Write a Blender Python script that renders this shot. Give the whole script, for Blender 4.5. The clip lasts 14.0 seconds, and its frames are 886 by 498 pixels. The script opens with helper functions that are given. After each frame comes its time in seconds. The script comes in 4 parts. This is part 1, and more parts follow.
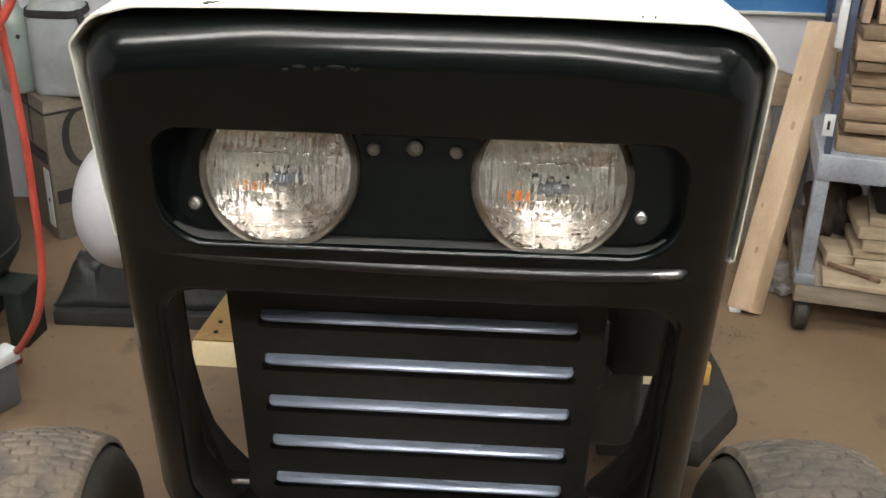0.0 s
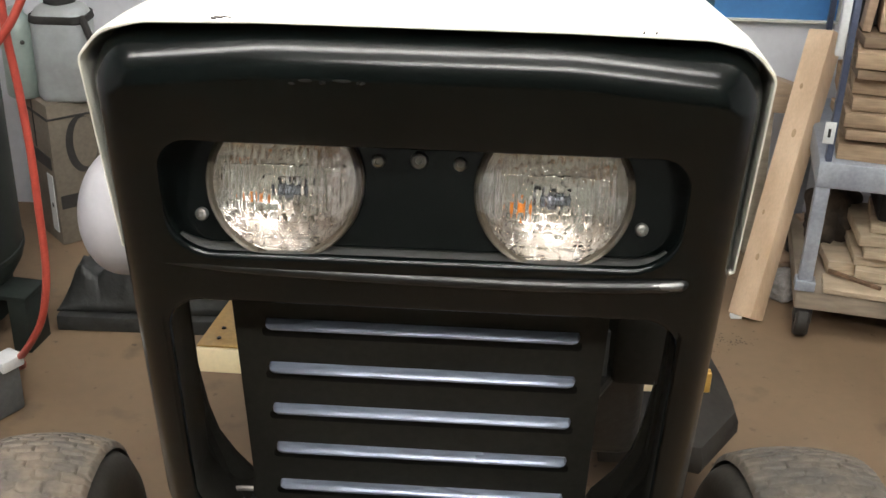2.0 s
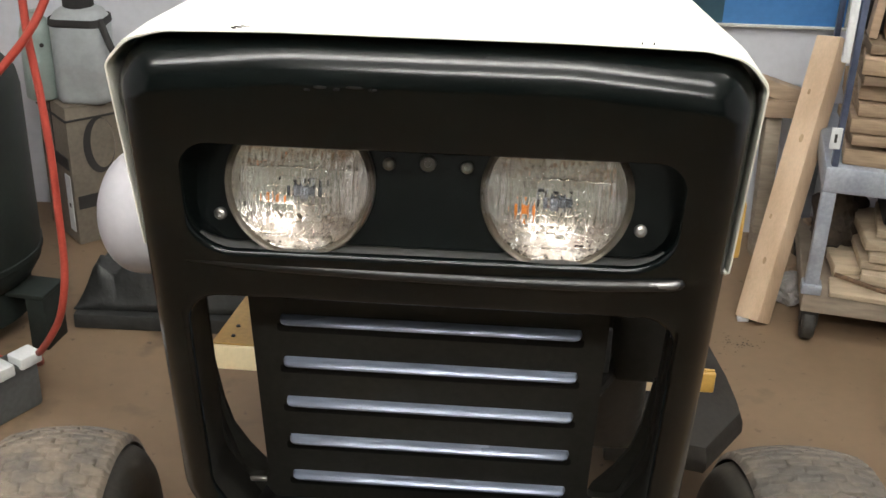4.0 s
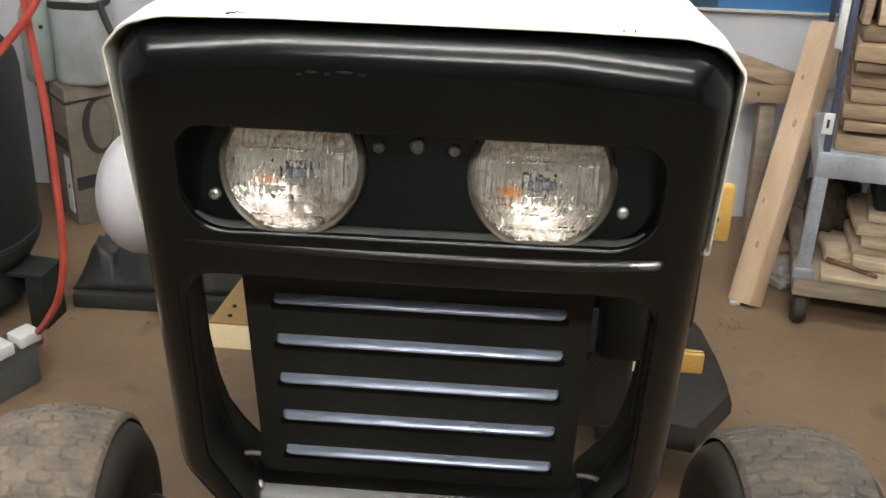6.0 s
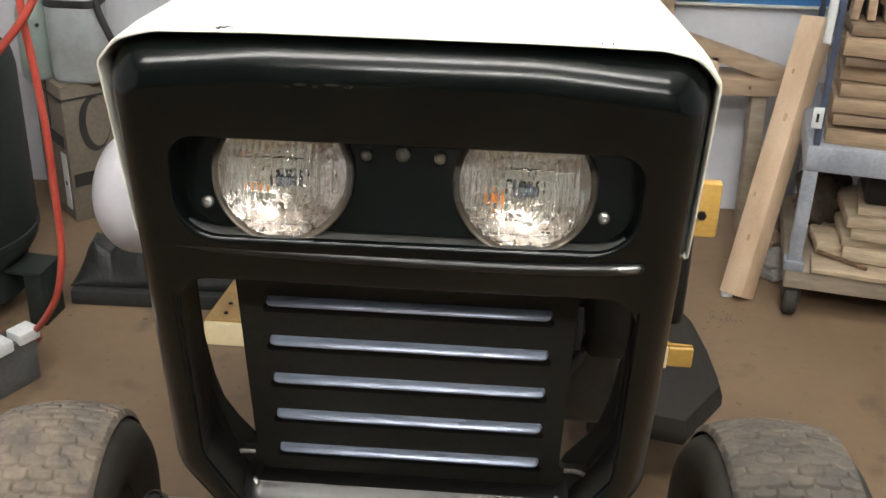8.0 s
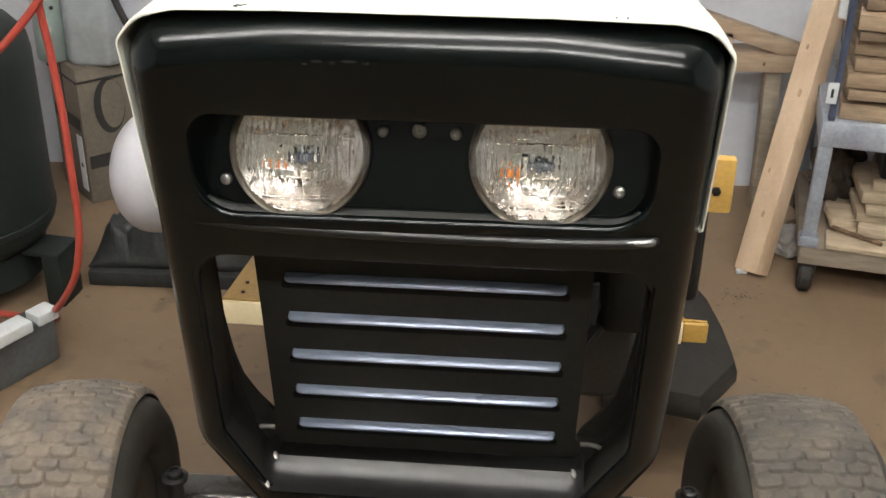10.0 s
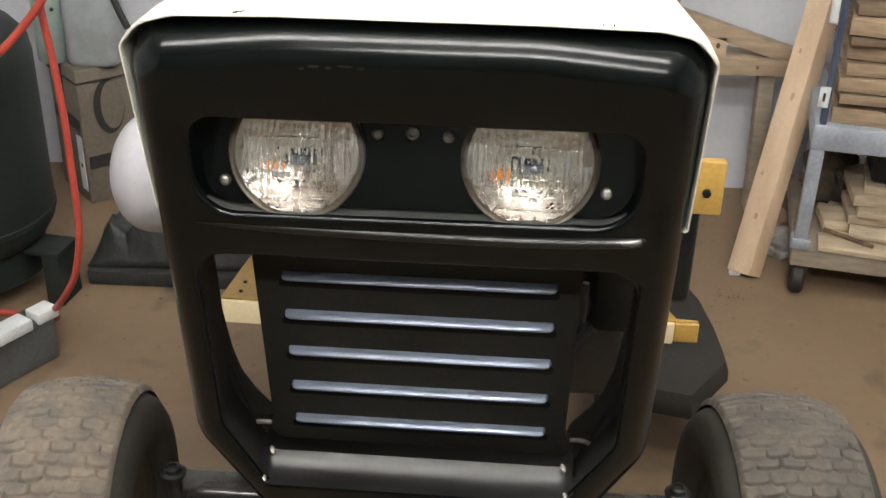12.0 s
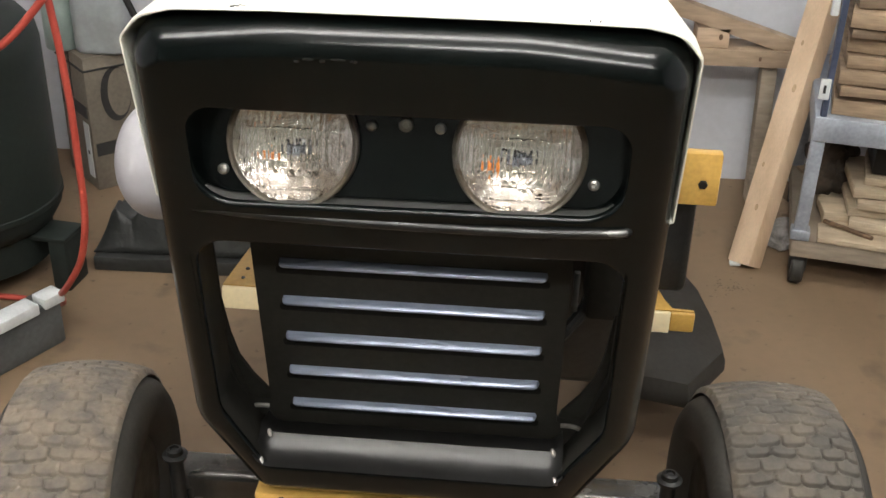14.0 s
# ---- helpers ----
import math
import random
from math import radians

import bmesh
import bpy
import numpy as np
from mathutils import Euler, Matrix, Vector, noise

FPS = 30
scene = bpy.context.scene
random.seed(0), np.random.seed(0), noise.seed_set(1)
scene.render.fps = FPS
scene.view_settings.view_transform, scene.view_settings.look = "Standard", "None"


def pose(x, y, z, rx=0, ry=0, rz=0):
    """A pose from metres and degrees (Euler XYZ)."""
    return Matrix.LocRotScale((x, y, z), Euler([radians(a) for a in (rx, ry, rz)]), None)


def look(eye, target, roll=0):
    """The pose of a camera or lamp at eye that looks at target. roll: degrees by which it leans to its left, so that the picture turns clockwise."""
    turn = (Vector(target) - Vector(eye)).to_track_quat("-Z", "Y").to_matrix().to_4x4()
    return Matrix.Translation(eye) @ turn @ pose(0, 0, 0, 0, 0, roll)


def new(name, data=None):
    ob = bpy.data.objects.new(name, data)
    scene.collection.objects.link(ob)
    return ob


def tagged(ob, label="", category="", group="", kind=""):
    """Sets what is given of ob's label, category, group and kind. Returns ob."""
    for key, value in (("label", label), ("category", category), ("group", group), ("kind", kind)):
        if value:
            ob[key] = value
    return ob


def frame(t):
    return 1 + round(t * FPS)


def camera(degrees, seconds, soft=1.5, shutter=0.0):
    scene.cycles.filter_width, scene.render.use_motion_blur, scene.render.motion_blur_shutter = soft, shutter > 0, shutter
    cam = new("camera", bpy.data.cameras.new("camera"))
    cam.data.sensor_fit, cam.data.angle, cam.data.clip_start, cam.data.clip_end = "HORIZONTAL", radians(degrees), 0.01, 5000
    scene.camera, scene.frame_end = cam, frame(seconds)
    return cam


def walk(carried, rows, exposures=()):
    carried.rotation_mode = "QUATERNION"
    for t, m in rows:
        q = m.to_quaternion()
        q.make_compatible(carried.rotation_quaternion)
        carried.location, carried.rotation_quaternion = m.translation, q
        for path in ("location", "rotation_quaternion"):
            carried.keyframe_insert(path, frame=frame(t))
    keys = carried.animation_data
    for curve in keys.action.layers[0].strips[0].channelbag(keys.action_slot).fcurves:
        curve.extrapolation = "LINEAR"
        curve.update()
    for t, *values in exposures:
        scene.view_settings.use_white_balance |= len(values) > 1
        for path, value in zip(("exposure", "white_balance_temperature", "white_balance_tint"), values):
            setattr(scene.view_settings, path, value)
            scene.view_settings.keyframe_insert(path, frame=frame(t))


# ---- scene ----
cam = camera(43.0, 14.0)
PATH = [
    (0, (0.0022, -0.7293, 1.155), (-0.0201, 1.0663, 0.275), 1.7),
    (0.5, (0.0022, -0.7293, 1.157), (-0.0313, 1.0628, 0.27), 1.3),
    (1, (0.003, -0.7333, 1.159), (-0.0273, 1.0626, 0.277), 1.2),
    (1.5, (0.0, -0.7332, 1.162), (-0.0261, 1.0665, 0.289), 1.6),
    (2, (0.0009, -0.7352, 1.163), (-0.0242, 1.0635, 0.289), 1.8),
    (2.5, (0.0049, -0.7374, 1.167), (-0.0193, 1.0612, 0.293), 1.6),
    (3, (0.0014, -0.7472, 1.169), (-0.0397, 1.0531, 0.3), 1.9),
    (5.5, (0.0119, -0.7827, 1.184), (-0.0375, 1.011, 0.301), 1.9),
    (6, (0.0128, -0.7868, 1.184), (-0.0309, 1.0007, 0.287), 2.2),
    (6.5, (0.0145, -0.7938, 1.19), (-0.0193, 0.9912, 0.29), 2.1),
    (7, (0.0163, -0.7989, 1.195), (-0.0224, 0.9873, 0.297), 2.2),
    (7.5, (0.0182, -0.801, 1.205), (-0.0173, 0.9911, 0.316), 2.2),
    (8, (0.0211, -0.8021, 1.204), (-0.0189, 0.9772, 0.291), 1.9),
    (8.5, (0.0211, -0.8041, 1.206), (-0.0171, 0.9721, 0.287), 1.8),
    (9, (0.0191, -0.804, 1.201), (-0.0307, 0.9576, 0.256), 1.4),
    (11.5, (0.02, -0.8281, 1.211), (-0.0497, 0.9354, 0.269), 1.2),
    (12, (0.0239, -0.8323, 1.214), (-0.0348, 0.9318, 0.272), 1.4),
    (12.5, (0.0257, -0.8373, 1.22), (-0.0397, 0.934, 0.295), 2.1),
    (13, (0.0275, -0.8414, 1.22), (-0.0503, 0.9194, 0.275), 1.7),
    (13.5, (0.0294, -0.8425, 1.218), (-0.0467, 0.9103, 0.258), 1.8),
    (14, (0.0371, -0.8508, 1.225), (-0.0351, 0.9018, 0.265), 1.6),
]
walk(cam, [(t, look(eye, target, roll)) for t, eye, target, roll in PATH])

# ---------------------------------------------------------------- light
EXPOSURE = 0.0
scene.view_settings.exposure = EXPOSURE
world = bpy.data.worlds.new("world")
scene.world = world
world.use_nodes = True
world.node_tree.nodes["Background"].inputs[0].default_value = (0.55, 0.6, 0.7, 1)
world.node_tree.nodes["Background"].inputs[1].default_value = 0.05


# ---------------------------------------------------------------- materials
def material(name, color, rough=0.5, metal=0.0, dark=None, scale=6.0, fine=60.0, mix=0.5, bump=0.1, rough_var=0.15,
             coat=0.0, stretch=(1, 1, 1), contrast=(0.35, 0.65), bump_dist=0.002, spec=0.5):
    """A surface with broad patches, fine grain and a fine relief."""
    m = bpy.data.materials.new(name)
    m.use_nodes = True
    nt = m.node_tree
    n, link = nt.nodes, nt.links.new
    b = n["Principled BSDF"]
    b.inputs["Metallic"].default_value = metal
    b.inputs["Coat Weight"].default_value = coat
    b.inputs["Specular IOR Level"].default_value = spec
    tc = n.new("ShaderNodeTexCoord")
    mp = n.new("ShaderNodeMapping")
    mp.inputs["Scale"].default_value = stretch
    link(tc.outputs["Object"], mp.inputs["Vector"])
    big, small = n.new("ShaderNodeTexNoise"), n.new("ShaderNodeTexNoise")
    for t, s, d in ((big, scale, 4), (small, fine, 3)):
        t.inputs["Scale"].default_value = s
        t.inputs["Detail"].default_value = d
        link(mp.outputs["Vector"], t.inputs["Vector"])
    ramp = n.new("ShaderNodeValToRGB")
    ramp.color_ramp.elements[0].position, ramp.color_ramp.elements[1].position = contrast
    dark = dark or tuple(c * 0.75 for c in color)
    ramp.color_ramp.elements[0].color = (*dark, 1)
    ramp.color_ramp.elements[1].color = (*color, 1)
    link(big.outputs["Fac"], ramp.inputs["Fac"])
    grain = n.new("ShaderNodeMapRange")
    grain.inputs["From Min"].default_value, grain.inputs["From Max"].default_value = 0.3, 0.7
    grain.inputs["To Min"].default_value, grain.inputs["To Max"].default_value = 1 - 0.35 * mix, 1 + 0.2 * mix
    link(small.outputs["Fac"], grain.inputs["Value"])
    mul = n.new("ShaderNodeVectorMath")
    mul.operation = "SCALE"
    link(ramp.outputs["Color"], mul.inputs[0])
    link(grain.outputs["Result"], mul.inputs["Scale"])
    link(mul.outputs["Vector"], b.inputs["Base Color"])
    rr = n.new("ShaderNodeMapRange")
    rr.inputs["From Min"].default_value, rr.inputs["From Max"].default_value = 0.3, 0.7
    rr.inputs["To Min"].default_value, rr.inputs["To Max"].default_value = max(0.02, rough - rough_var), min(1, rough + rough_var)
    link(big.outputs["Fac"], rr.inputs["Value"])
    link(rr.outputs["Result"], b.inputs["Roughness"])
    if bump:
        bp = n.new("ShaderNodeBump")
        bp.inputs["Strength"].default_value = bump
        bp.inputs["Distance"].default_value = bump_dist
        link(small.outputs["Fac"], bp.inputs["Height"])
        link(bp.outputs["Normal"], b.inputs["Normal"])
    return m


def vary(m, amount=0.3):
    """Give each object of this material its own shade."""
    nt = m.node_tree
    b = nt.nodes["Principled BSDF"]
    src = b.inputs["Base Color"].links[0].from_socket
    info = nt.nodes.new("ShaderNodeObjectInfo")
    mr = nt.nodes.new("ShaderNodeMapRange")
    mr.inputs["To Min"].default_value, mr.inputs["To Max"].default_value = 1 - amount, 1 + amount
    nt.links.new(info.outputs["Random"], mr.inputs["Value"])
    mul = nt.nodes.new("ShaderNodeVectorMath")
    mul.operation = "SCALE"
    nt.links.new(src, mul.inputs[0])
    nt.links.new(mr.outputs["Result"], mul.inputs["Scale"])
    nt.links.new(mul.outputs["Vector"], b.inputs["Base Color"])
    return m


def spots(m, scale, lo, hi, keep):
    """Scattered dark stains of an uneven outline."""
    nt = m.node_tree
    b = nt.nodes["Principled BSDF"]
    src = b.inputs["Base Color"].links[0].from_socket
    tc = nt.nodes.new("ShaderNodeTexCoord")
    tex = nt.nodes.new("ShaderNodeTexNoise")
    tex.inputs["Scale"].default_value = scale
    tex.inputs["Detail"].default_value = 5
    nt.links.new(tc.outputs["Object"], tex.inputs["Vector"])
    mr = nt.nodes.new("ShaderNodeMapRange")
    mr.inputs["From Min"].default_value, mr.inputs["From Max"].default_value = lo, hi
    mr.inputs["To Min"].default_value, mr.inputs["To Max"].default_value = 1.0, keep
    nt.links.new(tex.outputs["Fac"], mr.inputs["Value"])
    mul = nt.nodes.new("ShaderNodeVectorMath")
    mul.operation = "SCALE"
    nt.links.new(src, mul.inputs[0])
    nt.links.new(mr.outputs["Result"], mul.inputs["Scale"])
    nt.links.new(mul.outputs["Vector"], b.inputs["Base Color"])
    return m


def glow(name, color, strength):
    m = bpy.data.materials.new(name)
    m.use_nodes = True
    b = m.node_tree.nodes["Principled BSDF"]
    b.inputs["Emission Color"].default_value = (*color, 1)
    b.inputs["Emission Strength"].default_value = strength
    return m


BLACK = material("black_satin_paint", (0.0014, 0.0026, 0.0025), 0.19, 0, (0.0012, 0.0022, 0.0021), 5, 220, 0.2, 0, 0.01, spec=0.27)
AXLE = material("worn_axle_paint", (0.15, 0.145, 0.135), 0.24, 0.8, (0.06, 0.057, 0.053), 12, 200, 0.5, 0.1, 0.1)
VOID = material("gap_shade_black", (0.008, 0.0078, 0.007), 0.8, 0, (0.006, 0.0058, 0.005), 9, 160, 0.4, 0.05, 0.1, spec=0.1)
BLACK_IN = material("dull_black_paint", (0.022, 0.021, 0.0175), 0.6, 0, (0.018, 0.017, 0.0145), 9, 160, 0.4, 0.08, 0.1, spec=0.1)
WHITE = material("cream_white_paint", (0.82, 0.81, 0.72), 0.35, 0, (0.76, 0.74, 0.64), 5, 120, 0.1, 0.03, 0.08)
YELLOW = material("yellow_paint", (0.62, 0.38, 0.1), 0.35, 0, (0.52, 0.31, 0.075), 12, 150, 0.3, 0.05, 0.1)
LIT_YELLOW = material("lit_lip_yellow", (0.88, 0.76, 0.52), 0.35, 0, (0.8, 0.66, 0.4), 6, 150, 0.15, 0.05, 0.1)
SILVER = material("brushed_silver", (0.385, 0.44, 0.555), 0.33, 0.35, (0.33, 0.375, 0.48), 25, 300, 0.5, 0.1, 0.1, stretch=(0.15, 1, 1))
STEEL = material("dull_steel", (0.42, 0.4, 0.37), 0.4, 0.9, (0.25, 0.23, 0.2), 60, 300, 0.5, 0.1, 0.1)
SCREWS = material("bright_screw_steel", (0.42, 0.405, 0.38), 0.36, 0.75, (0.26, 0.25, 0.23), 90, 300, 0.4, 0.05, 0.08)
RUBBER = material("dusty_tyre_rubber", (0.21, 0.17, 0.131), 0.85, 0, (0.13, 0.113, 0.095), 24, 120, 0.5, 0.3, 0.05, contrast=(0.38, 0.64))
RUBBER_R = material("grey_tyre_rubber", (0.14, 0.116, 0.091), 0.85, 0, (0.09, 0.08, 0.069), 24, 120, 0.5, 0.3, 0.05, contrast=(0.38, 0.64))
# rubber darkened for the shade on the inner sidewalls; casters share it
RUBBER_IN = material("dark_tyre_rubber", (0.04, 0.036, 0.03), 0.7, 0, (0.022, 0.02, 0.016), 12, 150, 0.6, 0.2, 0.08)
GREASY = material("greasy_black_iron", (0.018, 0.018, 0.017), 0.45, 0.2, (0.01, 0.01, 0.0095), 20, 150, 0.7, 0.3, 0.15)
DECK = material("worn_black_deck", (0.021, 0.017, 0.0125), 0.75, 0, (0.015, 0.0125, 0.0095), 10, 120, 0.7, 0.2, 0.1)
CONCRETE = spots(material("brown_concrete", (0.218, 0.148, 0.089), 0.6, 0, (0.158, 0.106, 0.063), 2.2, 40, 0.12, 0.02, 0.12, contrast=(0.3, 0.62)), 7.0, 0.6, 0.72, 0.55)
CONCRETE = spots(CONCRETE, 45.0, 0.66, 0.74, 0.5)
WALLPAINT = material("grey_wall_paint", (0.63, 0.64, 0.68), 0.7, 0, (0.57, 0.58, 0.615), 2.0, 60, 0.12, 0.05, 0.08)
DARKWOOD = material("dull_grey_boards", (0.185, 0.195, 0.175), 0.7, 0, (0.12, 0.127, 0.113), 5, 60, 0.5, 0.1, 0.1, stretch=(1, 1, 0.1))
CEILING = material("ceiling_paint", (0.75, 0.745, 0.73), 0.8, 0, (0.66, 0.655, 0.64), 3, 50, 0.3, 0.1, 0.08)
PINE_X = vary(material("sawn_pine_flat", (0.52, 0.385, 0.27), 0.65, 0, (0.4, 0.285, 0.19), 10, 90, 0.7, 0.15, 0.1, stretch=(0.15, 0.15, 1)), 0.3)
ENDGRAIN = vary(material("old_board", (0.37, 0.265, 0.17), 0.75, 0, (0.2, 0.14, 0.09), 16, 150, 0.7, 0.3, 0.1, stretch=(0.12, 0.3, 1.5)), 0.4)
PLY = material("grey_plywood", (0.36, 0.3, 0.23), 0.75, 0, (0.25, 0.2, 0.15), 8, 90, 0.6, 0.2, 0.1, stretch=(0.2, 0.2, 1))
CARTSTEEL = material("blue_grey_steel", (0.4, 0.43, 0.48), 0.45, 0.2, (0.3, 0.325, 0.37), 14, 140, 0.4, 0.1, 0.1)
TANK = material("dark_green_tank", (0.017, 0.0225, 0.0195), 0.55, 0, (0.012, 0.016, 0.014), 4, 90, 0.4, 0.06, 0.1, spec=0.3)
HOSE = material("orange_red_hose", (0.47, 0.075, 0.052), 0.42, 0, (0.38, 0.055, 0.038), 20, 200, 0.3, 0.06, 0.1)
CARD = material("brown_cardboard", (0.185, 0.155, 0.12), 0.8, 0, (0.13, 0.108, 0.082), 6, 110, 0.4, 0.12, 0.08)
PRINT = material("black_print", (0.03, 0.028, 0.026), 0.7, 0, (0.02, 0.018, 0.017), 20, 120, 0.4, 0.05, 0.05)
PAPER = material("white_paper", (0.72, 0.74, 0.74), 0.7, 0, (0.62, 0.64, 0.64), 20, 150, 0.2, 0.05, 0.05)
JUG = material("cloudy_plastic", (0.4, 0.43, 0.44), 0.4, 0, (0.29, 0.3, 0.295), 9, 80, 0.2, 0.05, 0.1)
PLASTIC_W = material("white_plastic", (0.46, 0.45, 0.475), 0.4, 0, (0.41, 0.4, 0.425), 7, 120, 0.1, 0.03, 0.08)
BLACKBAG = material("black_tarpaulin", (0.03, 0.031, 0.03), 0.55, 0, (0.017, 0.018, 0.017), 12, 60, 0.6, 0.3, 0.15, bump_dist=0.006)
BLUE = material("blue_poster", (0.07, 0.21, 0.46), 0.3, 0, (0.05, 0.16, 0.38), 5, 60, 0.2, 0.02, 0.05)
NAVY = material("dark_teal_poster", (0.04, 0.09, 0.12), 0.3, 0, (0.03, 0.07, 0.1), 5, 60, 0.2, 0.02, 0.05)
FRAMEW = material("pale_frame", (0.62, 0.62, 0.56), 0.5, 0, (0.5, 0.5, 0.45), 12, 120, 0.3, 0.05, 0.1)
BRASS = material("brass", (0.55, 0.38, 0.14), 0.35, 1.0, (0.35, 0.23, 0.08), 40, 200, 0.4, 0.1, 0.1)
TOOLBOX = material("grey_blue_case", (0.1, 0.105, 0.105), 0.5, 0, (0.05, 0.053, 0.053), 8, 100, 0.5, 0.1, 0.1)
AMBER = material("reflected_orange", (0.85, 0.27, 0.03), 0.3, 0, (0.65, 0.15, 0.012), 160, 200, 0.2, 0.02, 0.05)
# warm tint and darker mottle put speckled reflections into the reflector's colour
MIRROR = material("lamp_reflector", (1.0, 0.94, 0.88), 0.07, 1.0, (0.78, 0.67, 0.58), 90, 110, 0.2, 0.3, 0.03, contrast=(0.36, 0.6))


def lens_glass():
    m = bpy.data.materials.new("fluted_lamp_glass")
    m.use_nodes = True
    nt = m.node_tree
    b = nt.nodes["Principled BSDF"]
    b.inputs["Base Color"].default_value = (0.98, 0.98, 0.97, 1)
    b.inputs["Roughness"].default_value = 0.03
    b.inputs["IOR"].default_value = 1.5
    b.inputs["Transmission Weight"].default_value = 1.0
    return m


GLASS = lens_glass()


# ---------------------------------------------------------------- mesh helpers
def base(name, at, label, category, group="", kind=""):
    """An empty at the foot of a thing, to hold its parts."""
    ob = new(name)
    ob.location = at
    return tagged(ob, label, category, group, kind)


def mesh_of(name, bm, mat, smooth=35):
    bmesh.ops.recalc_face_normals(bm, faces=bm.faces)
    me = bpy.data.meshes.new(name)
    bm.to_mesh(me)
    bm.free()
    me.materials.append(mat)
    if smooth:
        me.shade_smooth()
        me.set_sharp_from_angle(angle=radians(smooth))
    return me


def part(name, bm, mat, parent, label="", smooth=35):
    """One mesh object under a thing or under a part. Vertices are in the world's metres."""
    ob = new(name, mesh_of(name, bm, mat, smooth))
    ob.parent = parent
    ob.matrix_parent_inverse = Matrix.Translation(-parent.location)
    if label:
        ob["label"] = label
    return ob


def solo(name, bm, mat, label, category, group="", kind="", smooth=35):
    return tagged(new(name, mesh_of(name, bm, mat, smooth)), label, category, group, kind)


def box(bm, lo, hi, m=None, bevel=0.0, seg=2):
    c = [(a + b) / 2 for a, b in zip(lo, hi)]
    s = [abs(b - a) for a, b in zip(lo, hi)]
    r = bmesh.ops.create_cube(bm, size=1, matrix=Matrix.Translation(c) @ Matrix.Diagonal((*s, 1)))
    vs = r["verts"]
    if bevel:
        es = list({e for v in vs for e in v.link_edges})
        g = bmesh.ops.bevel(bm, geom=es, offset=bevel, segments=seg, affect="EDGES", profile=0.5)
        vs = list({v for f in g["faces"] for v in f.verts} | {v for v in vs if v.is_valid})
    if m is not None:
        bmesh.ops.transform(bm, matrix=m, verts=vs)
    return vs


def boxed(lo, hi, m=None, bevel=0.0, seg=2):
    bm = bmesh.new()
    box(bm, lo, hi, m, bevel, seg)
    return bm


def loft(bm, rings, close=True, cap0=False, cap1=False):
    """Skin rings of equally many points."""
    vr = [[bm.verts.new(p) for p in r] for r in rings]
    n = len(vr[0])
    for a, b in zip(vr, vr[1:]):
        for i in range(n if close else n - 1):
            j = (i + 1) % n
            bm.faces.new((a[i], a[j], b[j], b[i]))
    if cap0:
        bm.faces.new(vr[0][::-1])
    if cap1:
        bm.faces.new(vr[-1])
    return vr


def lathe(bm, profile, m=None, n=32, caps=True):
    """Turn (radius, height) pairs round the z axis, then move by m."""
    m = m or Matrix()
    rings = [[m @ Vector((r * math.cos(2 * math.pi * i / n), r * math.sin(2 * math.pi * i / n), h)) for i in range(n)] for r, h in profile]
    return loft(bm, rings, cap0=caps and profile[0][0] > 1e-5, cap1=caps and profile[-1][0] > 1e-5)


def smooth_path(pts, per=8):
    """A smooth line through the points."""
    p = [Vector(q) for q in pts]
    p = [2 * p[0] - p[1]] + p + [2 * p[-1] - p[-2]]
    out = []
    for a, b, c, d in zip(p, p[1:], p[2:], p[3:]):
        for k in range(per):
            t = k / per
            out.append(0.5 * (2 * b + (c - a) * t + (2 * a - 5 * b + 4 * c - d) * t * t + (3 * b - a - 3 * c + d) * t ** 3))
    return out + [p[-2]]


def sweep(bm, pts, radius, n=10):
    """A round bar along a line of points."""
    rings = []
    side = Vector((0.3, 1, 0.2))
    for i, p in enumerate(pts):
        d = (pts[min(i + 1, len(pts) - 1)] - pts[max(i - 1, 0)]).normalized()
        side = (side - d * side.dot(d)).normalized()
        up = d.cross(side)
        rings.append([p + radius * (math.cos(2 * math.pi * k / n) * side + math.sin(2 * math.pi * k / n) * up) for k in range(n)])
    loft(bm, rings, cap0=True, cap1=True)


def outline(corners, seg=6):
    """A closed outline from (x, z, corner radius), rounded at the corners."""
    out = []
    n = len(corners)
    for i in range(n):
        p0, p1, p2 = (Vector(corners[(i + k) % n][:2]) for k in (-1, 0, 1))
        r = corners[i][2]
        a, b = (p0 - p1).normalized(), (p2 - p1).normalized()
        half = math.acos(max(-1, min(1, a.dot(b)))) / 2
        cut = r / math.tan(half)
        c = p1 + (a + b).normalized() * (r / math.sin(half))
        s, e = p1 + a * cut - c, p1 + b * cut - c
        turn = math.atan2(s.x * e.y - s.y * e.x, s.dot(e))
        for k in range(seg + 1):
            t = turn * k / seg
            out.append(Vector((c.x + s.x * math.cos(t) - s.y * math.sin(t), c.y + s.x * math.sin(t) + s.y * math.cos(t))))
    return out


def inset(ring, d):
    """The outline moved inwards by d (outlines run anticlockwise)."""
    n = len(ring)
    out = []
    for i in range(n):
        t = ring[(i + 1) % n] - ring[i - 1]
        k = Vector((-t.y, t.x)).normalized()
        out.append(ring[i] + k * d)
    return out


def fill(bm, outer, holes, place):
    """A flat sheet inside the outer outline, with holes; place turns (x, z) into the world."""
    from mathutils.geometry import tessellate_polygon
    loops = [outer] + holes
    flat = [v for l in loops for v in l]
    vs = [bm.verts.new(place(v)) for v in flat]
    for tri in tessellate_polygon([[Vector((v.x, v.y, 0)) for v in l] for l in loops]):
        if len(set(tri)) == 3:
            try:
                bm.faces.new([vs[i] for i in tri])
            except ValueError:
                pass


def weld(bm, d=0.0002):
    bmesh.ops.remove_doubles(bm, verts=bm.verts, dist=d)


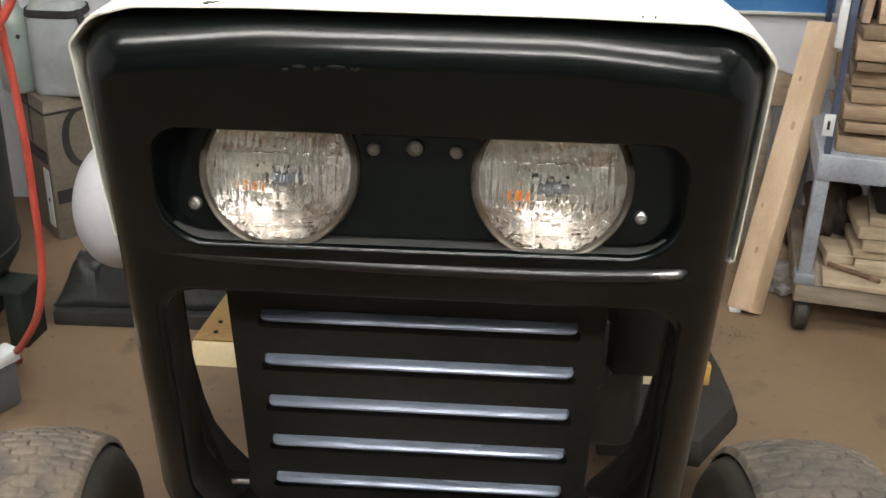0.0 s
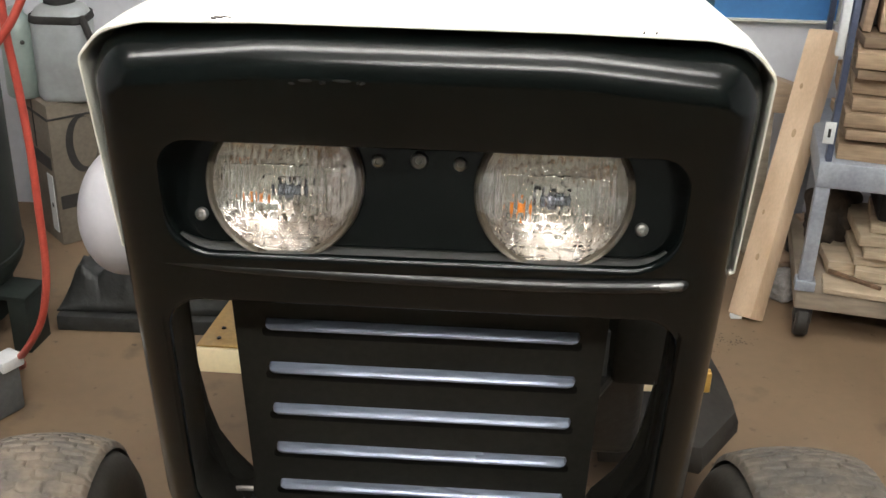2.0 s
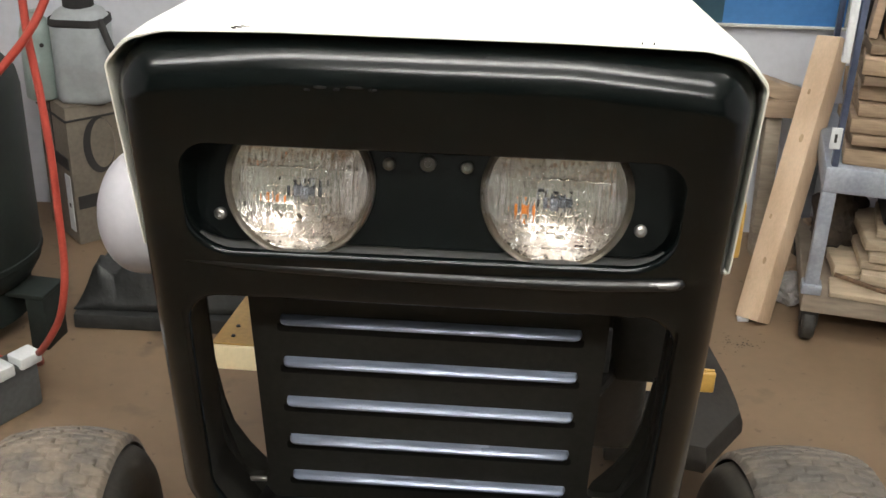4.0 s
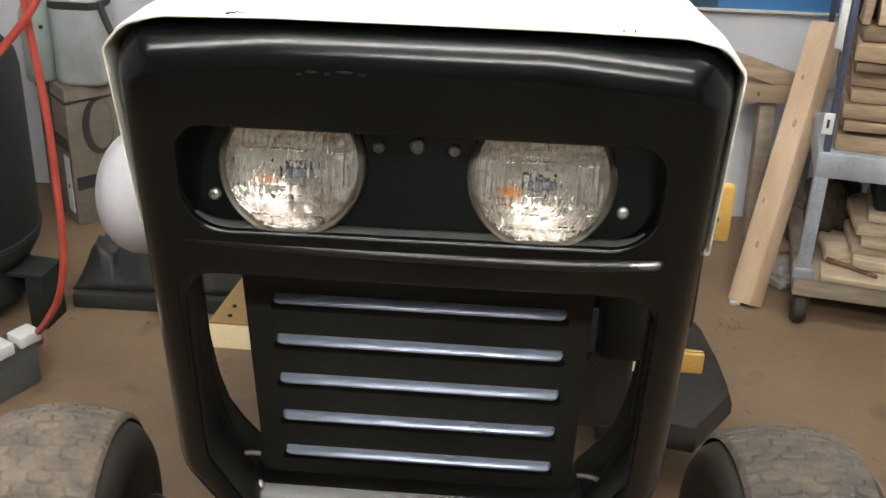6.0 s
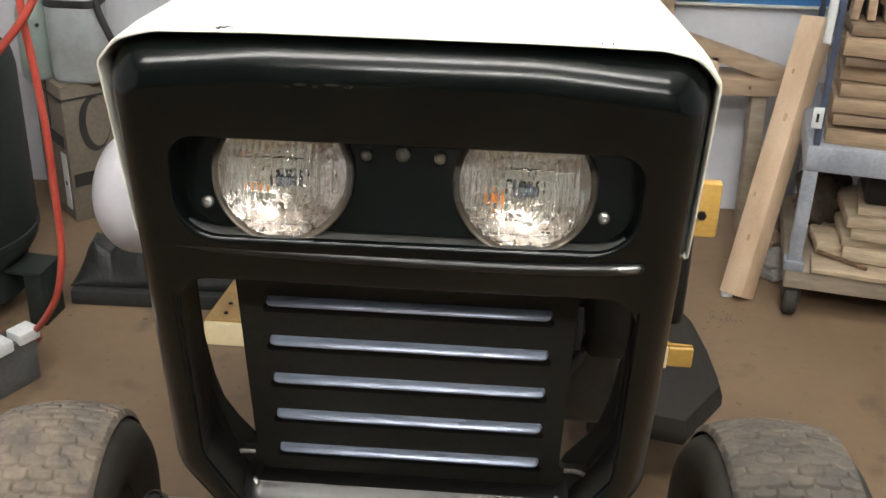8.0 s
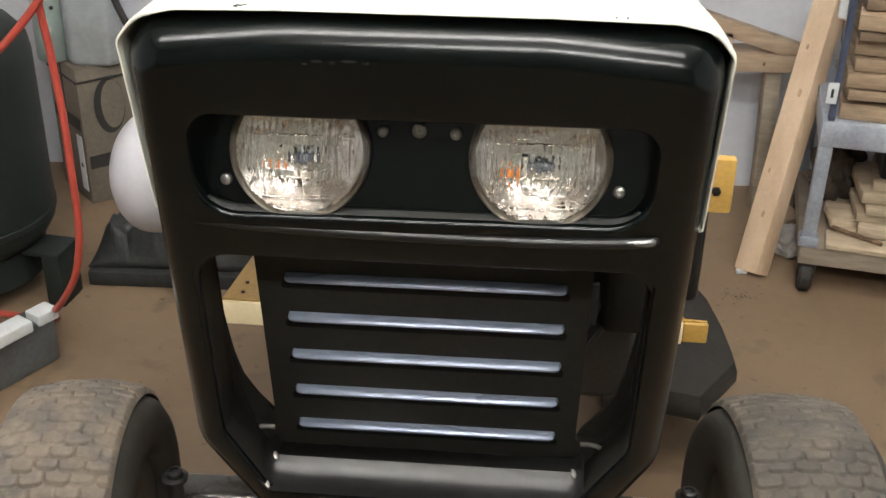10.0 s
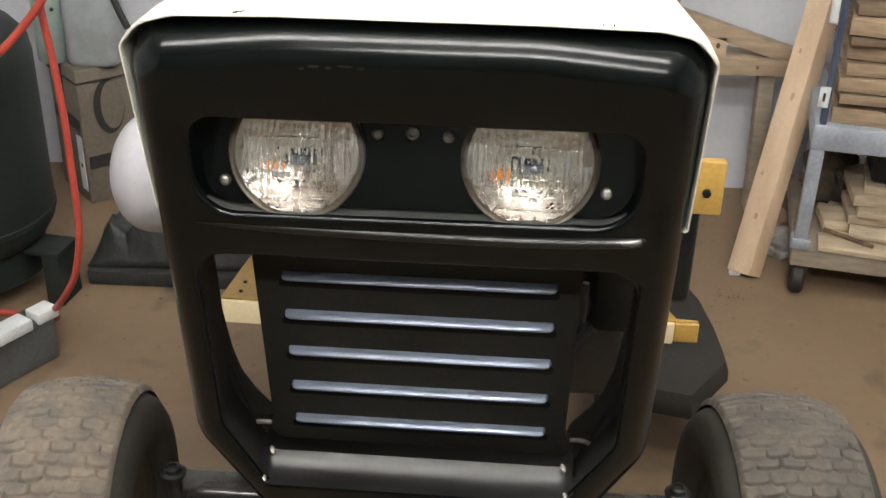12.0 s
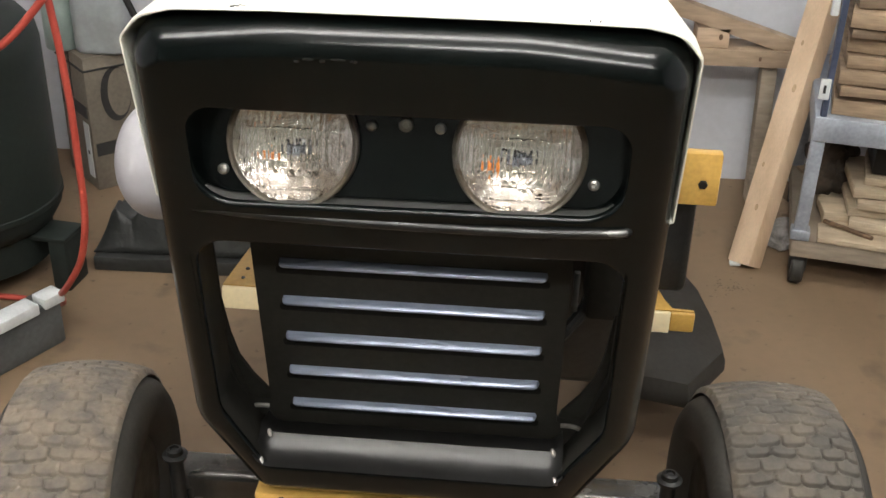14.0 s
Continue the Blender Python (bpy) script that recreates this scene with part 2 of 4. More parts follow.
# ---------------------------------------------------------------- the room
def room():
    x0, x1, y0, y1, h = -2.3, 2.2, -2.6, 1.84, 2.45
    solo("floor", boxed((x0 - 0.1, y0 - 0.1, -0.1), (x1 + 0.1, y1 + 0.1, 0)), CONCRETE, "stained brown bare concrete garage floor", "floor", kind="structure")
    solo("ceiling", boxed((x0 - 0.1, y0 - 0.1, h), (x1 + 0.1, y1 + 0.1, h + 0.1)), CEILING, "off-white garage ceiling", "ceiling", kind="structure")
    solo("wall_north", boxed((x0 - 0.1, y1, 0), (x1 + 0.1, y1 + 0.1, h)), WALLPAINT, "pale grey painted garage wall", "wall", kind="structure")
    solo("wall_south", boxed((x0 - 0.1, y0 - 0.1, 0), (x1 + 0.1, y0, h)), DARKWOOD, "dull grey boarded garage wall", "wall", kind="structure")
    solo("wall_west", boxed((x0 - 0.1, y0, 0), (x0, y1, h)), WALLPAINT, "pale grey painted garage wall", "wall", kind="structure")
    solo("wall_east", boxed((x1, y0, 0), (x1 + 0.1, y1, h)), WALLPAINT, "pale grey painted garage wall", "wall", kind="structure")


room()


# ---------------------------------------------------------------- ceiling lights
def tube_light(x, y, length, strength, rz=0):
    """An open twin-tube fitting that hangs a little below the ceiling."""
    at = (x, y, 2.45)
    lamp = base("fluorescent_light", at, "white twin-tube fluorescent light hanging from the ceiling", "light", "ceiling lights")
    m = Matrix.Translation((x, y, 2.27)) @ pose(0, 0, 0, 0, 0, rz)
    part("housing", boxed((-length / 2, -0.03, -0.03), (length / 2, 0.03, 0.03), m, 0.006), FRAMEW, lamp)
    for s in (-0.4 * length, 0.4 * length):
        part("hanger", boxed((s - 0.004, -0.004, 0.03), (s + 0.004, 0.004, 0.18), m), STEEL, lamp)
    for s in (-0.045, 0.045):
        bm = bmesh.new()
        lathe(bm, [(0.019, -length / 2 + 0.03), (0.019, length / 2 - 0.03)], m @ Matrix.Translation((0, s, -0.03)) @ pose(0, 0, 0, 0, 90, 0), 12)
        part("tube", bm, glow("tube_glow", (1.0, 0.985, 0.95), strength), lamp, "glowing white tube")
    for s in (-length / 2 + 0.015, length / 2 - 0.015):
        part("end_cap", boxed((s - 0.015, -0.08, -0.055), (s + 0.015, 0.08, 0.0), m, 0.004), FRAMEW, lamp)
    return lamp


tube_light(-0.25, -0.55, 1.8, 76)
tube_light(0.13, -1.75, 1.2, 100)
tube_light(0.75, 0.45, 1.2, 42)

# ---------------------------------------------------------------- the tractor
LEAN = 0.16
TILT = 0.012


def face(x, w, z):
    """A place on the nose, w behind its front face, which leans forward at the top and sits a little askew."""
    return Vector((x, w - 0.08 + LEAN * (0.85 - z), z + TILT * x))


tractor = base("garden_tractor", (0, 0.3, 0), "garden tractor with black nose, cream hood and yellow frame", "tractor")

BARS = [0.749 - 0.0415 * i for i in range(5)]


LAMPS = [(-0.0845, 0.8878), (0.0862, 0.8878)]


def nose():
    # outer outline, anticlockwise in (x, z): bottom, lower slants, sides, arched top
    outer = outline([(-0.142, 0.503, 0.03), (0.153, 0.503, 0.03), (0.204, 0.60, 0.05), (0.2048, 0.986, 0.036), (0.09, 0.997, 0.3), (-0.09, 0.997, 0.3), (-0.1985, 0.986, 0.036), (-0.197, 0.60, 0.05)], 7)
    lamp = outline([(-0.156, 0.845, 0.03), (0.164, 0.847, 0.03), (0.164, 0.9245, 0.02), (-0.156, 0.9245, 0.02)], 7)
    low = outline([(-0.130, 0.553, 0.012), (0.133, 0.553, 0.012), (0.1725, 0.622, 0.03), (0.1725, 0.806, 0.025), (-0.164, 0.806, 0.025), (-0.164, 0.622, 0.03)], 7)
    bm = bmesh.new()
    # shell: back edge, side, rounded front edge
    r = 0.03
    deep = 0.045
    rings = [[face(p.x * 0.985, 0.09, min(p.y, 0.985)) for p in outer], [face(p.x, deep, p.y) for p in outer]]
    for k in range(1, 9):
        a = math.pi / 2 * k / 8
        q = inset(outer, r * (1 - math.cos(a)))
        rings.append([face(p.x, deep * (1 - math.sin(a)), p.y) for p in q])
    loft(bm, rings)
    edge = 0.006
    lip = 0.0045

    def grown(ring, k, edge):
        a = math.pi / 2 * k / 6
        return inset(ring, -edge * (1 - math.sin(a))), edge * (1 - math.cos(a))

    # front sheet with the two openings
    fill(bm, inset(outer, r), [inset(lamp, -lip)[::-1], inset(low, -edge)[::-1]], lambda v: face(v.x, 0, v.y))
    for ring, back in ((lamp, lambda p: 0.0145 + 0.457 * (p.y - 0.85)), (low, None)):
        steps = []
        for k in range(7):
            q, w = grown(ring, k, lip if back else edge)
            steps.append([face(p.x, w, p.y) for p in q])
        if back:
            steps.append([face(p.x, max(lip, back(p)) + 0.003, p.y) for p in ring])
        loft(bm, steps)
    # sloping back of the lamp recess
    rounds = [[Vector((x + 0.0455 * math.cos(a), max(0.8485, z + 0.0436 * math.sin(a)))) for a in [-2 * math.pi * k / 40 for k in range(40)]] for x, z in LAMPS]
    fill(bm, lamp, rounds, lambda v: face(v.x, max(lip, 0.0145 + 0.457 * (v.y - 0.85)) + 0.003, v.y))
    weld(bm)
    ob = part("grille_housing", bm, BLACK, tractor, "satin black pressed-steel nose with scuffed top edge", 40)
    # grey shelf along the foot of the lamp recess
    bm = bmesh.new()
    foot = sorted([(p, q, r) for p, q, r in zip(inset(lamp, 0.0004), inset(lamp, 0.001), inset(lamp, 0.0022)) if p.y < 0.859], key=lambda k: k[0].x)

    def deep(p):
        back = max(lip, 0.0145 + 0.457 * (p.y - 0.85)) + 0.0022
        return 0.0058 + (back - 0.0058) * max(0.12, 1 - max(0.0, p.y - 0.8465) / 0.011)

    loft(bm, [[face(p.x, 0.0052, p.y) for p, q, r in foot], [face(p.x, 0.5 * (0.0052 + deep(p)), p.y + 0.0003) for p, q, r in foot],
              [face(q.x, deep(q), q.y) for p, q, r in foot], [face(r.x, deep(r) - 0.0004, r.y) for p, q, r in foot]], close=False)
    part("recess_ledge", bm, LEDGE_GREY, tractor, "grey ledge below the lamps", 60)
    # side walls of the lower opening
    bm = bmesh.new()
    loft(bm, [[face(p.x, edge, p.y) for p in low], [face(p.x * 1.05, 0.068, 0.8 - (0.8 - p.y) * 1.055) for p in low]])
    part("opening_wall", bm, BLACK_IN, tractor, "dull black side walls of the opening")
    # inset back panel with a slot at each side
    bm = bmesh.new()
    big = [Vector((p.x * 1.05, 0.8 - (0.8 - p.y) * 1.055)) for p in low]
    slots = [outline([(-0.137, 0.574, 0.008), (-0.1395, 0.779, 0.012), (-0.1745, 0.779, 0.016), (-0.1745, 0.64, 0.03), (-0.159, 0.574, 0.012)][::-1], 5),
             outline([(0.134, 0.574, 0.008), (0.16, 0.574, 0.012), (0.1775, 0.635, 0.03), (0.1795, 0.781, 0.016), (0.1355, 0.781, 0.012)], 5)]
    fill(bm, big, [q[::-1] for q in slots], lambda v: face(v.x, 0.068, v.y))
    for q in slots:
        loft(bm, [[face(p.x, 0.068, p.y) for p in q], [face(p.x, 0.078, p.y) for p in q]])
    weld(bm)
    part("grille_panel", bm, BLACK_IN, tractor, "dull black inset panel with two open slots")
    # bright bare edge at the foot of each slot
    for s in (-1, 1):
        bm = bmesh.new()
        sweep(bm, smooth_path([face(s * 0.139, 0.067, 0.5735), face(s * 0.15, 0.066, 0.574), face(s * 0.159, 0.066, 0.57)], 4), 0.0022, 8)
        part("slot_edge", bm, STEEL, tractor, "bare bright metal edge")
    # rolled bead under the lamps
    bm = bmesh.new()
    sweep(bm, smooth_path([face(-0.16, 0.004, 0.837), face(-0.1, 0.003, 0.8335), face(0, 0.0012, 0.832), face(0.1, -0.0015, 0.8335), face(0.162, -0.001, 0.8368), face(0.1695, 0.003, 0.8382)], 6), 0.004, 12)
    part("rolled_bead", bm, BEAD, tractor)
    # paler metallic strip paints the highlight along the bead's right end
    bm = bmesh.new()
    sweep(bm, smooth_path([face(0.075, 0.0032, 0.8325), face(0.12, -0.0008, 0.8347), face(0.162, -0.0022, 0.8373), face(0.169, 0.0006, 0.8384)], 6), 0.0031, 12)
    part("bead_end", bm, BEAD_SHINE, tractor, "bead end in paler metal, a painted highlight")
    # floor plate of the inset, in grey metal with a sheen
    bm = bmesh.new()
    rings = []
    for k in range(7):
        t = k / 6
        y, z = -0.036 + 0.036 * t, 0.5555 + 0.011 * t - 0.006 * math.sin(math.pi * t)
        rings.append([Vector((x, y, z + up + TILT * x)) for x, up in ((-0.1395, 0.0115), (-0.1385, 0.0095), (-0.136, 0.0055), (-0.1315, 0.001), (-0.125, 0), (-0.06, 0), (0, 0), (0.06, 0), (0.127, 0), (0.1335, 0.001), (0.138, 0.0055), (0.1405, 0.0095), (0.1415, 0.0115))])
    rings.append([Vector((p.x, 0.032, p.z - 0.0105)) for p in rings[-1]])
    loft(bm, rings, close=False)
    part("lower_ledge", bm, LEDGE, tractor, "grey metal ledge with a bright sheen")
    # four small steel discs stand for highlights at the ledge corners
    for x, y, z in ((-0.131, -0.002, 0.567), (-0.1335, -0.03, 0.5575), (0.133, -0.002, 0.567), (0.1355, -0.03, 0.5575)):
        bm = bmesh.new()
        lathe(bm, [(0.0035, 0), (0.0028, 0.0012), (0.0001, 0.0018)], Matrix.Translation((x, y, z + TILT * x)) @ pose(0, 0, 0, 35, 0, 30) @ Matrix.Diagonal((0.7, 1.3, 1, 1)), 10)
        part("corner_glint", bm, STEEL, tractor, "small steel disc standing for a corner highlight")
    # bars: a black rib with a silver face; the gap beneath is painted shade
    for z in BARS:
        bm = bmesh.new()
        rings = []
        for k in range(7):
            t = math.pi * k / 6
            rise, out_ = -0.0004 - 0.0042 * math.cos(t), 0.0085 * math.sin(t) * (1.15 - 0.35 * k / 6)
            rings.append([face(x * (1 - 0.012 * abs(math.cos(t))), 0.068 - out_ * q, z + rise) for x, q in ((-0.116, 0.0), (-0.1145, 0.7), (-0.111, 1.0), (-0.06, 1.0), (0.0, 1.0), (0.06, 1.0), (0.111, 1.0), (0.1145, 0.7), (0.116, 0.0))])
        loft(bm, rings, close=False)
        part("grille_bar", bm, SILVER, tractor, "brushed silver bar")
        bm = bmesh.new()
        o = outline([(-0.119, z - 0.0135, 0.003), (0.118, z - 0.0135, 0.003), (0.118, z - 0.005, 0.003), (-0.119, z - 0.005, 0.003)], 3)
        loft(bm, [[face(p.x, 0.068, p.y) for p in o], [face(p.x, 0.0676, p.y) for p in inset(o, 0.001)]], cap1=True)
        part("louvre", bm, VOID, tractor, "flat dark strip painted as a shaded louvre gap")


def scuffs():
    for x, z, a, b in ((-0.062, 0.9725, 0.006, 0.0015), (-0.052, 0.9715, 0.003, 0.002), (-0.041, 0.973, 0.008, 0.0013), (-0.03, 0.9718, 0.004, 0.0016), (-0.07, 0.9705, 0.003, 0.0012)):
        bm = bmesh.new()
        lathe(bm, [(1, 0), (0.7, 0.00012), (0.0001, 0.00015)], Matrix.Translation(face(x, -0.0001, z - 0.0045)) @ pose(0, 0, 0, 90, 0, 0) @ Matrix.Diagonal((a * 0.7, b * 0.7, 1, 1)), 9)
        part("scuff", bm, SCUFF, tractor, "dull grey scuff in the paint")


SCUFF = material("scuffed_paint", (0.011, 0.011, 0.0105), 0.32, 0, (0.006, 0.006, 0.0058), 300, 900, 0.6, 0.1, 0.1)
scuffs()
BEAD = material("dulled_black_paint", (0.006, 0.0062, 0.006), 0.36, 0, (0.0045, 0.0047, 0.0045), 30, 200, 0.3, 0.05, 0.06, spec=0.4)
BEAD_SHINE = material("bead_highlight", (0.15, 0.147, 0.145), 0.22, 0.7, (0.03, 0.03, 0.03), 35, 200, 0.4, 0.05, 0.08, stretch=(0.5, 1, 1), contrast=(0.4, 0.6))
LEDGE_GREY = material("grey_ledge_paint", (0.05, 0.05, 0.048), 0.35, 0, (0.036, 0.036, 0.035), 8, 150, 0.4, 0.03, 0.08, stretch=(0.4, 1, 1))
LEDGE = material("grey_metal_ledge", (0.036, 0.035, 0.034), 0.33, 0.6, (0.022, 0.021, 0.02), 9, 160, 0.25, 0.02, 0.06, stretch=(1, 0.5, 0.5))
nose()


def lamp_back(z):
    return 0.0145 + 0.457 * (z - 0.85) + 0.003


def headlight(x, z, amber):
    """A round sealed lamp: dark rim, silvered bowl, bulb and a bulging fluted glass. It looks straight out of the recess."""
    R = 0.0508
    c = face(x, lamp_back(z) - 0.006, z)
    tilt = math.degrees(math.atan(0.457 - LEAN))
    m = Matrix.Translation(c) @ pose(0, 0, 0, 90 - tilt, 0, 0)
    lampob = new("headlight")
    lampob.parent = tractor
    lampob.matrix_parent_inverse = Matrix.Translation(-tractor.location)
    lampob["label"] = "round clear sealed-beam headlight with fluted glass"
    bm = bmesh.new()
    lathe(bm, [(R - 0.0005, -0.014), (R - 0.0003, 0.002), (R - 0.0015, 0.0035), (R - 0.004, 0.003), (R * 0.86, -0.001)], m, 48, False)
    part("rim", bm, GASKET, lampob, "dark rim")
    bm = bmesh.new()
    B = R * 0.9
    seed = 3.5 if x < 0 else 8.5
    rings, w = [], 0.001
    for k in range(40):
        t = 1 - k / 40
        ring = [Vector((B * t * math.cos(q), B * t * math.sin(q), w)) for q in [2 * math.pi * i / 96 for i in range(96)]]
        for p in ring:
            p.z += 0.0007 * min(1, 6 * (1 - t)) * noise.noise(Vector((p.x * 330, p.y * 210, seed)))
        rings.append([m @ p for p in ring])
        # the bowl steepens in two steps towards its edge
        w -= B / 40 * (0.27 * min(1, t / 0.5) + 0.21 * min(1, max(0, (t - 0.64) / 0.1)))
    loft(bm, rings, cap1=True)
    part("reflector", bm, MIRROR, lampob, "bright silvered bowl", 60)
    # the shield's blue-grey paints in the dark wall reflected mid-bowl
    bm = bmesh.new()
    lathe(bm, [(0.0001, 0.001), (0.008, 0.0), (0.0125, -0.002), (0.014, -0.004), (0.012, -0.0075)], m @ Matrix.Translation((0.001, -0.006, -0.004)) @ Matrix.Diagonal((0.7, 0.42, 0.8, 1)), 24)
    part("bulb_shield", bm, SHIELD, lampob, "bulb shield, its blue-grey standing for a reflected wall")
    # dark studs added to draw the dark dots of the glass prisms
    for dx, dz in ((-0.0105, 0.0035), (-0.001, 0.003), (0.0085, 0.0035)):
        bm = bmesh.new()
        lathe(bm, [(0.0001, 0.0155), (0.0012, 0.015), (0.0012, 0.0138), (0.0004, 0.012), (0.0004, -0.0055)], m @ Matrix.Translation((dx, dz, -0.001)) @ Matrix.Diagonal((1.2, 0.8, 1, 1)), 10)
        part("prism_dot", bm, PRINT, lampob, "dark stud added for a dark dot in the glass")
    # row of small facets across the upper part of the bowl, added for glints
    bm = bmesh.new()
    for k in range(14):
        u = -0.031 + 0.0048 * k
        v = 0.0105 - 0.0012 * (u / 0.03) ** 2
        rings = []
        for j in range(5):
            a = math.radians(17 - 3.5 * j)
            rings.append([m @ Vector((u + e, v + 0.0007 * (2 - j) * math.cos(a), 0.0012 - 0.0007 * (2 - j) * math.sin(a) - 9 * e * e)) for e in (-0.0015, 0, 0.0015)])
        loft(bm, rings, close=False)
    part("glint_facets", bm, MIRROR, lampob, "row of small facets added to make white glints", 60)
    # orange disc stands in for an orange reflection in the bowl
    bm = bmesh.new()
    lathe(bm, [(0.0001, 0.004), (0.6, 0.0035), (1, 0), (0.8, -0.003)], m @ Matrix.Translation((-0.0195, -0.0115, -0.004)) @ Matrix.Diagonal((0.0046 * amber, 0.0078 * amber, 0.7, 1)), 12)
    part("orange_reflection", bm, AMBER, lampob, "orange disc painted as a reflection behind the glass")
    # fluted glass: upright flutes, a row of short prisms low down, a clear edge
    bm = bmesh.new()
    n = 80
    grid = {}
    top = 0.017
    for i in range(-n, n + 1):
        for j in range(-n, n + 1):
            u, v = i / n * R, j / n * R
            if u * u + v * v > (R * 0.99) ** 2:
                continue
            q = (u * u + v * v) / (R * R)
            h = 0.003 + top * (1 - q ** 1.35)
            band = v / R
            edge = min(1.0, max(0.0, (0.86 - math.sqrt(q)) / 0.12))
            col, row = math.floor(u / 0.0046), math.floor(v / 0.0058)
            f = abs(math.sin(u / 0.0046 * math.pi)) * (0.8 + 0.4 * noise.cell(Vector((col + 0.5, row + 0.5, seed))))
            if band > 0.3:
                d = 0.0014 * f
            elif band > -0.36:
                d = 0.0016 * f * (0.4 + 0.5 * min(1, abs(u) / R / 0.5)) * (0.6 + 0.4 * abs(math.sin(v / 0.0058 * math.pi)))
            elif band > -0.6:
                d = 0.0007 * abs(math.sin(u / 0.0062 * math.pi)) * (0.4 + 0.6 * abs(math.sin(v / 0.0058 * math.pi)))
            else:
                d = 0.0005 * f - 0.0012 * math.exp(-((band + 0.635) / 0.03) ** 2) * abs(math.sin(u / 0.0052 * math.pi)) ** 0.5
            grid[i, j] = bm.verts.new(m @ Vector((u, v, h + d * edge)))
    for (i, j), a in list(grid.items()):
        q = [grid.get((i + 1, j)), grid.get((i + 1, j + 1)), grid.get((i, j + 1))]
        if None not in q:
            bm.faces.new((a, *q))
    inner = [(R * 0.97 * k / 14 + 0.0001, 0.0005 + top * 0.98 * (1 - (k / 14) ** 2.7)) for k in range(15)]
    lathe(bm, inner, m, 48, False)
    ob = part("glass", bm, GLASS, lampob, "clear fluted glass", 0)
    shell = len(ob.data.polygons) - 14 * 48
    for k, p in enumerate(ob.data.polygons):
        p.use_smooth = True
        if (p.normal.dot(m.to_3x3() @ Vector((0, 0, 1))) > 0) == (k >= shell):
            p.flip()
    ob.data.update()
    ob.visible_shadow = False


SHIELD = material("shield_reflection_blue", (0.42, 0.44, 0.5), 0.25, 0.8, (0.2, 0.21, 0.24), 90, 300, 0.4, 0.1, 0.1)
GASKET = material("lamp_rim", (0.12, 0.1, 0.075), 0.35, 0.4, (0.07, 0.058, 0.042), 60, 200, 0.4, 0.05, 0.1)
headlight(*LAMPS[0], 0.45)
headlight(*LAMPS[1], 0.75)


def screw(x, z, r=0.0052):
    bm = bmesh.new()
    c = face(x, lamp_back(z) - 0.0005, z)
    m = Matrix.Translation(c) @ pose(0, 0, 0, 75, 0, 0)
    lathe(bm, [(r * 1.1, -0.001), (r * 1.1, 0.0008), (r, 0.0016), (r * 0.9, 0.003), (r * 0.45, 0.0036), (r * 0.4, 0.002), (0.0001, 0.0018)], m, 20)
    part("screw", bm, SCREWS, tractor, "bright round-head screw")


for x, z in ((-0.139, 0.8635), (0.1425, 0.8655), (-0.026, 0.9005), (0.0, 0.902), (0.026, 0.9005)):
    screw(x, z, 0.0052 if x == 0 else 0.004)


def hood():
    """Cream hood: a rolled front rim round the nose, sides and top running back and narrowing."""
    def section(y, grow=0.0):
        t = max(0.0, y + 0.03)
        narrow = 0.13 * min(t, 0.35)
        low = 0.835 - 0.2 * min(t, 0.25)
        top = 1.0015 + grow - 0.01 * t
        lft, rgt = -0.2030 + narrow - grow, 0.2075 - narrow + grow
        o = outline([(rgt - 0.002, low, 0.002), (rgt, top - 0.030, 0.010), (rgt - 0.014, top - 0.013, 0.03), (rgt - 0.04, top - 0.006, 0.05), (0.09, top - 0.003, 0.3), (-0.09, top - 0.003, 0.3), (lft + 0.042, top - 0.006, 0.05), (lft + 0.015, top - 0.014, 0.03), (lft, top - 0.031, 0.010), (lft + 0.007, low, 0.002)], 8)
        lean = LEAN * max(0.0, 1 - t / 0.1)
        bow = 0.009 * max(0.0, 1 - t / 0.15)
        return [Vector((p.x, y + lean * (0.97 - p.y) - bow * max(0.0, 1 - (p.x / 0.185) ** 4) * (1 if p.y > 0.95 else 0), p.y + TILT * p.x)) for p in o]

    bm = bmesh.new()
    front = -0.076
    rings = [section(front + 0.04, -0.0018), section(front + 0.004, -0.0016), section(front, -0.001), section(front, 0.0), section(front + 0.006, 0.0006), section(front + 0.02, 0.0004), section(-0.03), section(0.02), section(0.07), section(0.15), section(0.3), section(0.5), section(0.7)]
    loft(bm, rings, close=False)
    ob = part("hood", bm, WHITE, tractor, "cream painted sheet-metal hood with rolled edge", 50)
    so = ob.modifiers.new("thickness", "SOLIDIFY")
    so.thickness = 0.0012
    # chips in the paint along the front edge
    for x, y, s in ((-0.117, -0.0775, 0.0014), (-0.1145, -0.0755, 0.0022), (-0.1115, -0.0738, 0.0016), (-0.108, -0.0755, 0.001), (-0.103, -0.0765, 0.0008), (0.128, -0.0765, 0.0008), (0.135, -0.0765, 0.001)):
        bm = bmesh.new()
        lathe(bm, [(s, 0), (s * 0.8, 0.0012), (0.0001, 0.0014)], Matrix.Translation((x, y - 0.006, 0.9974 + TILT * x)) @ pose(0, 0, 0, 0, 0, 20 + x * 400) @ Matrix.Diagonal((1.7, 0.5, 1, 1)), 9)
        part("paint_chip", bm, PRINT, tractor, "dark chip in the paint")


hood()


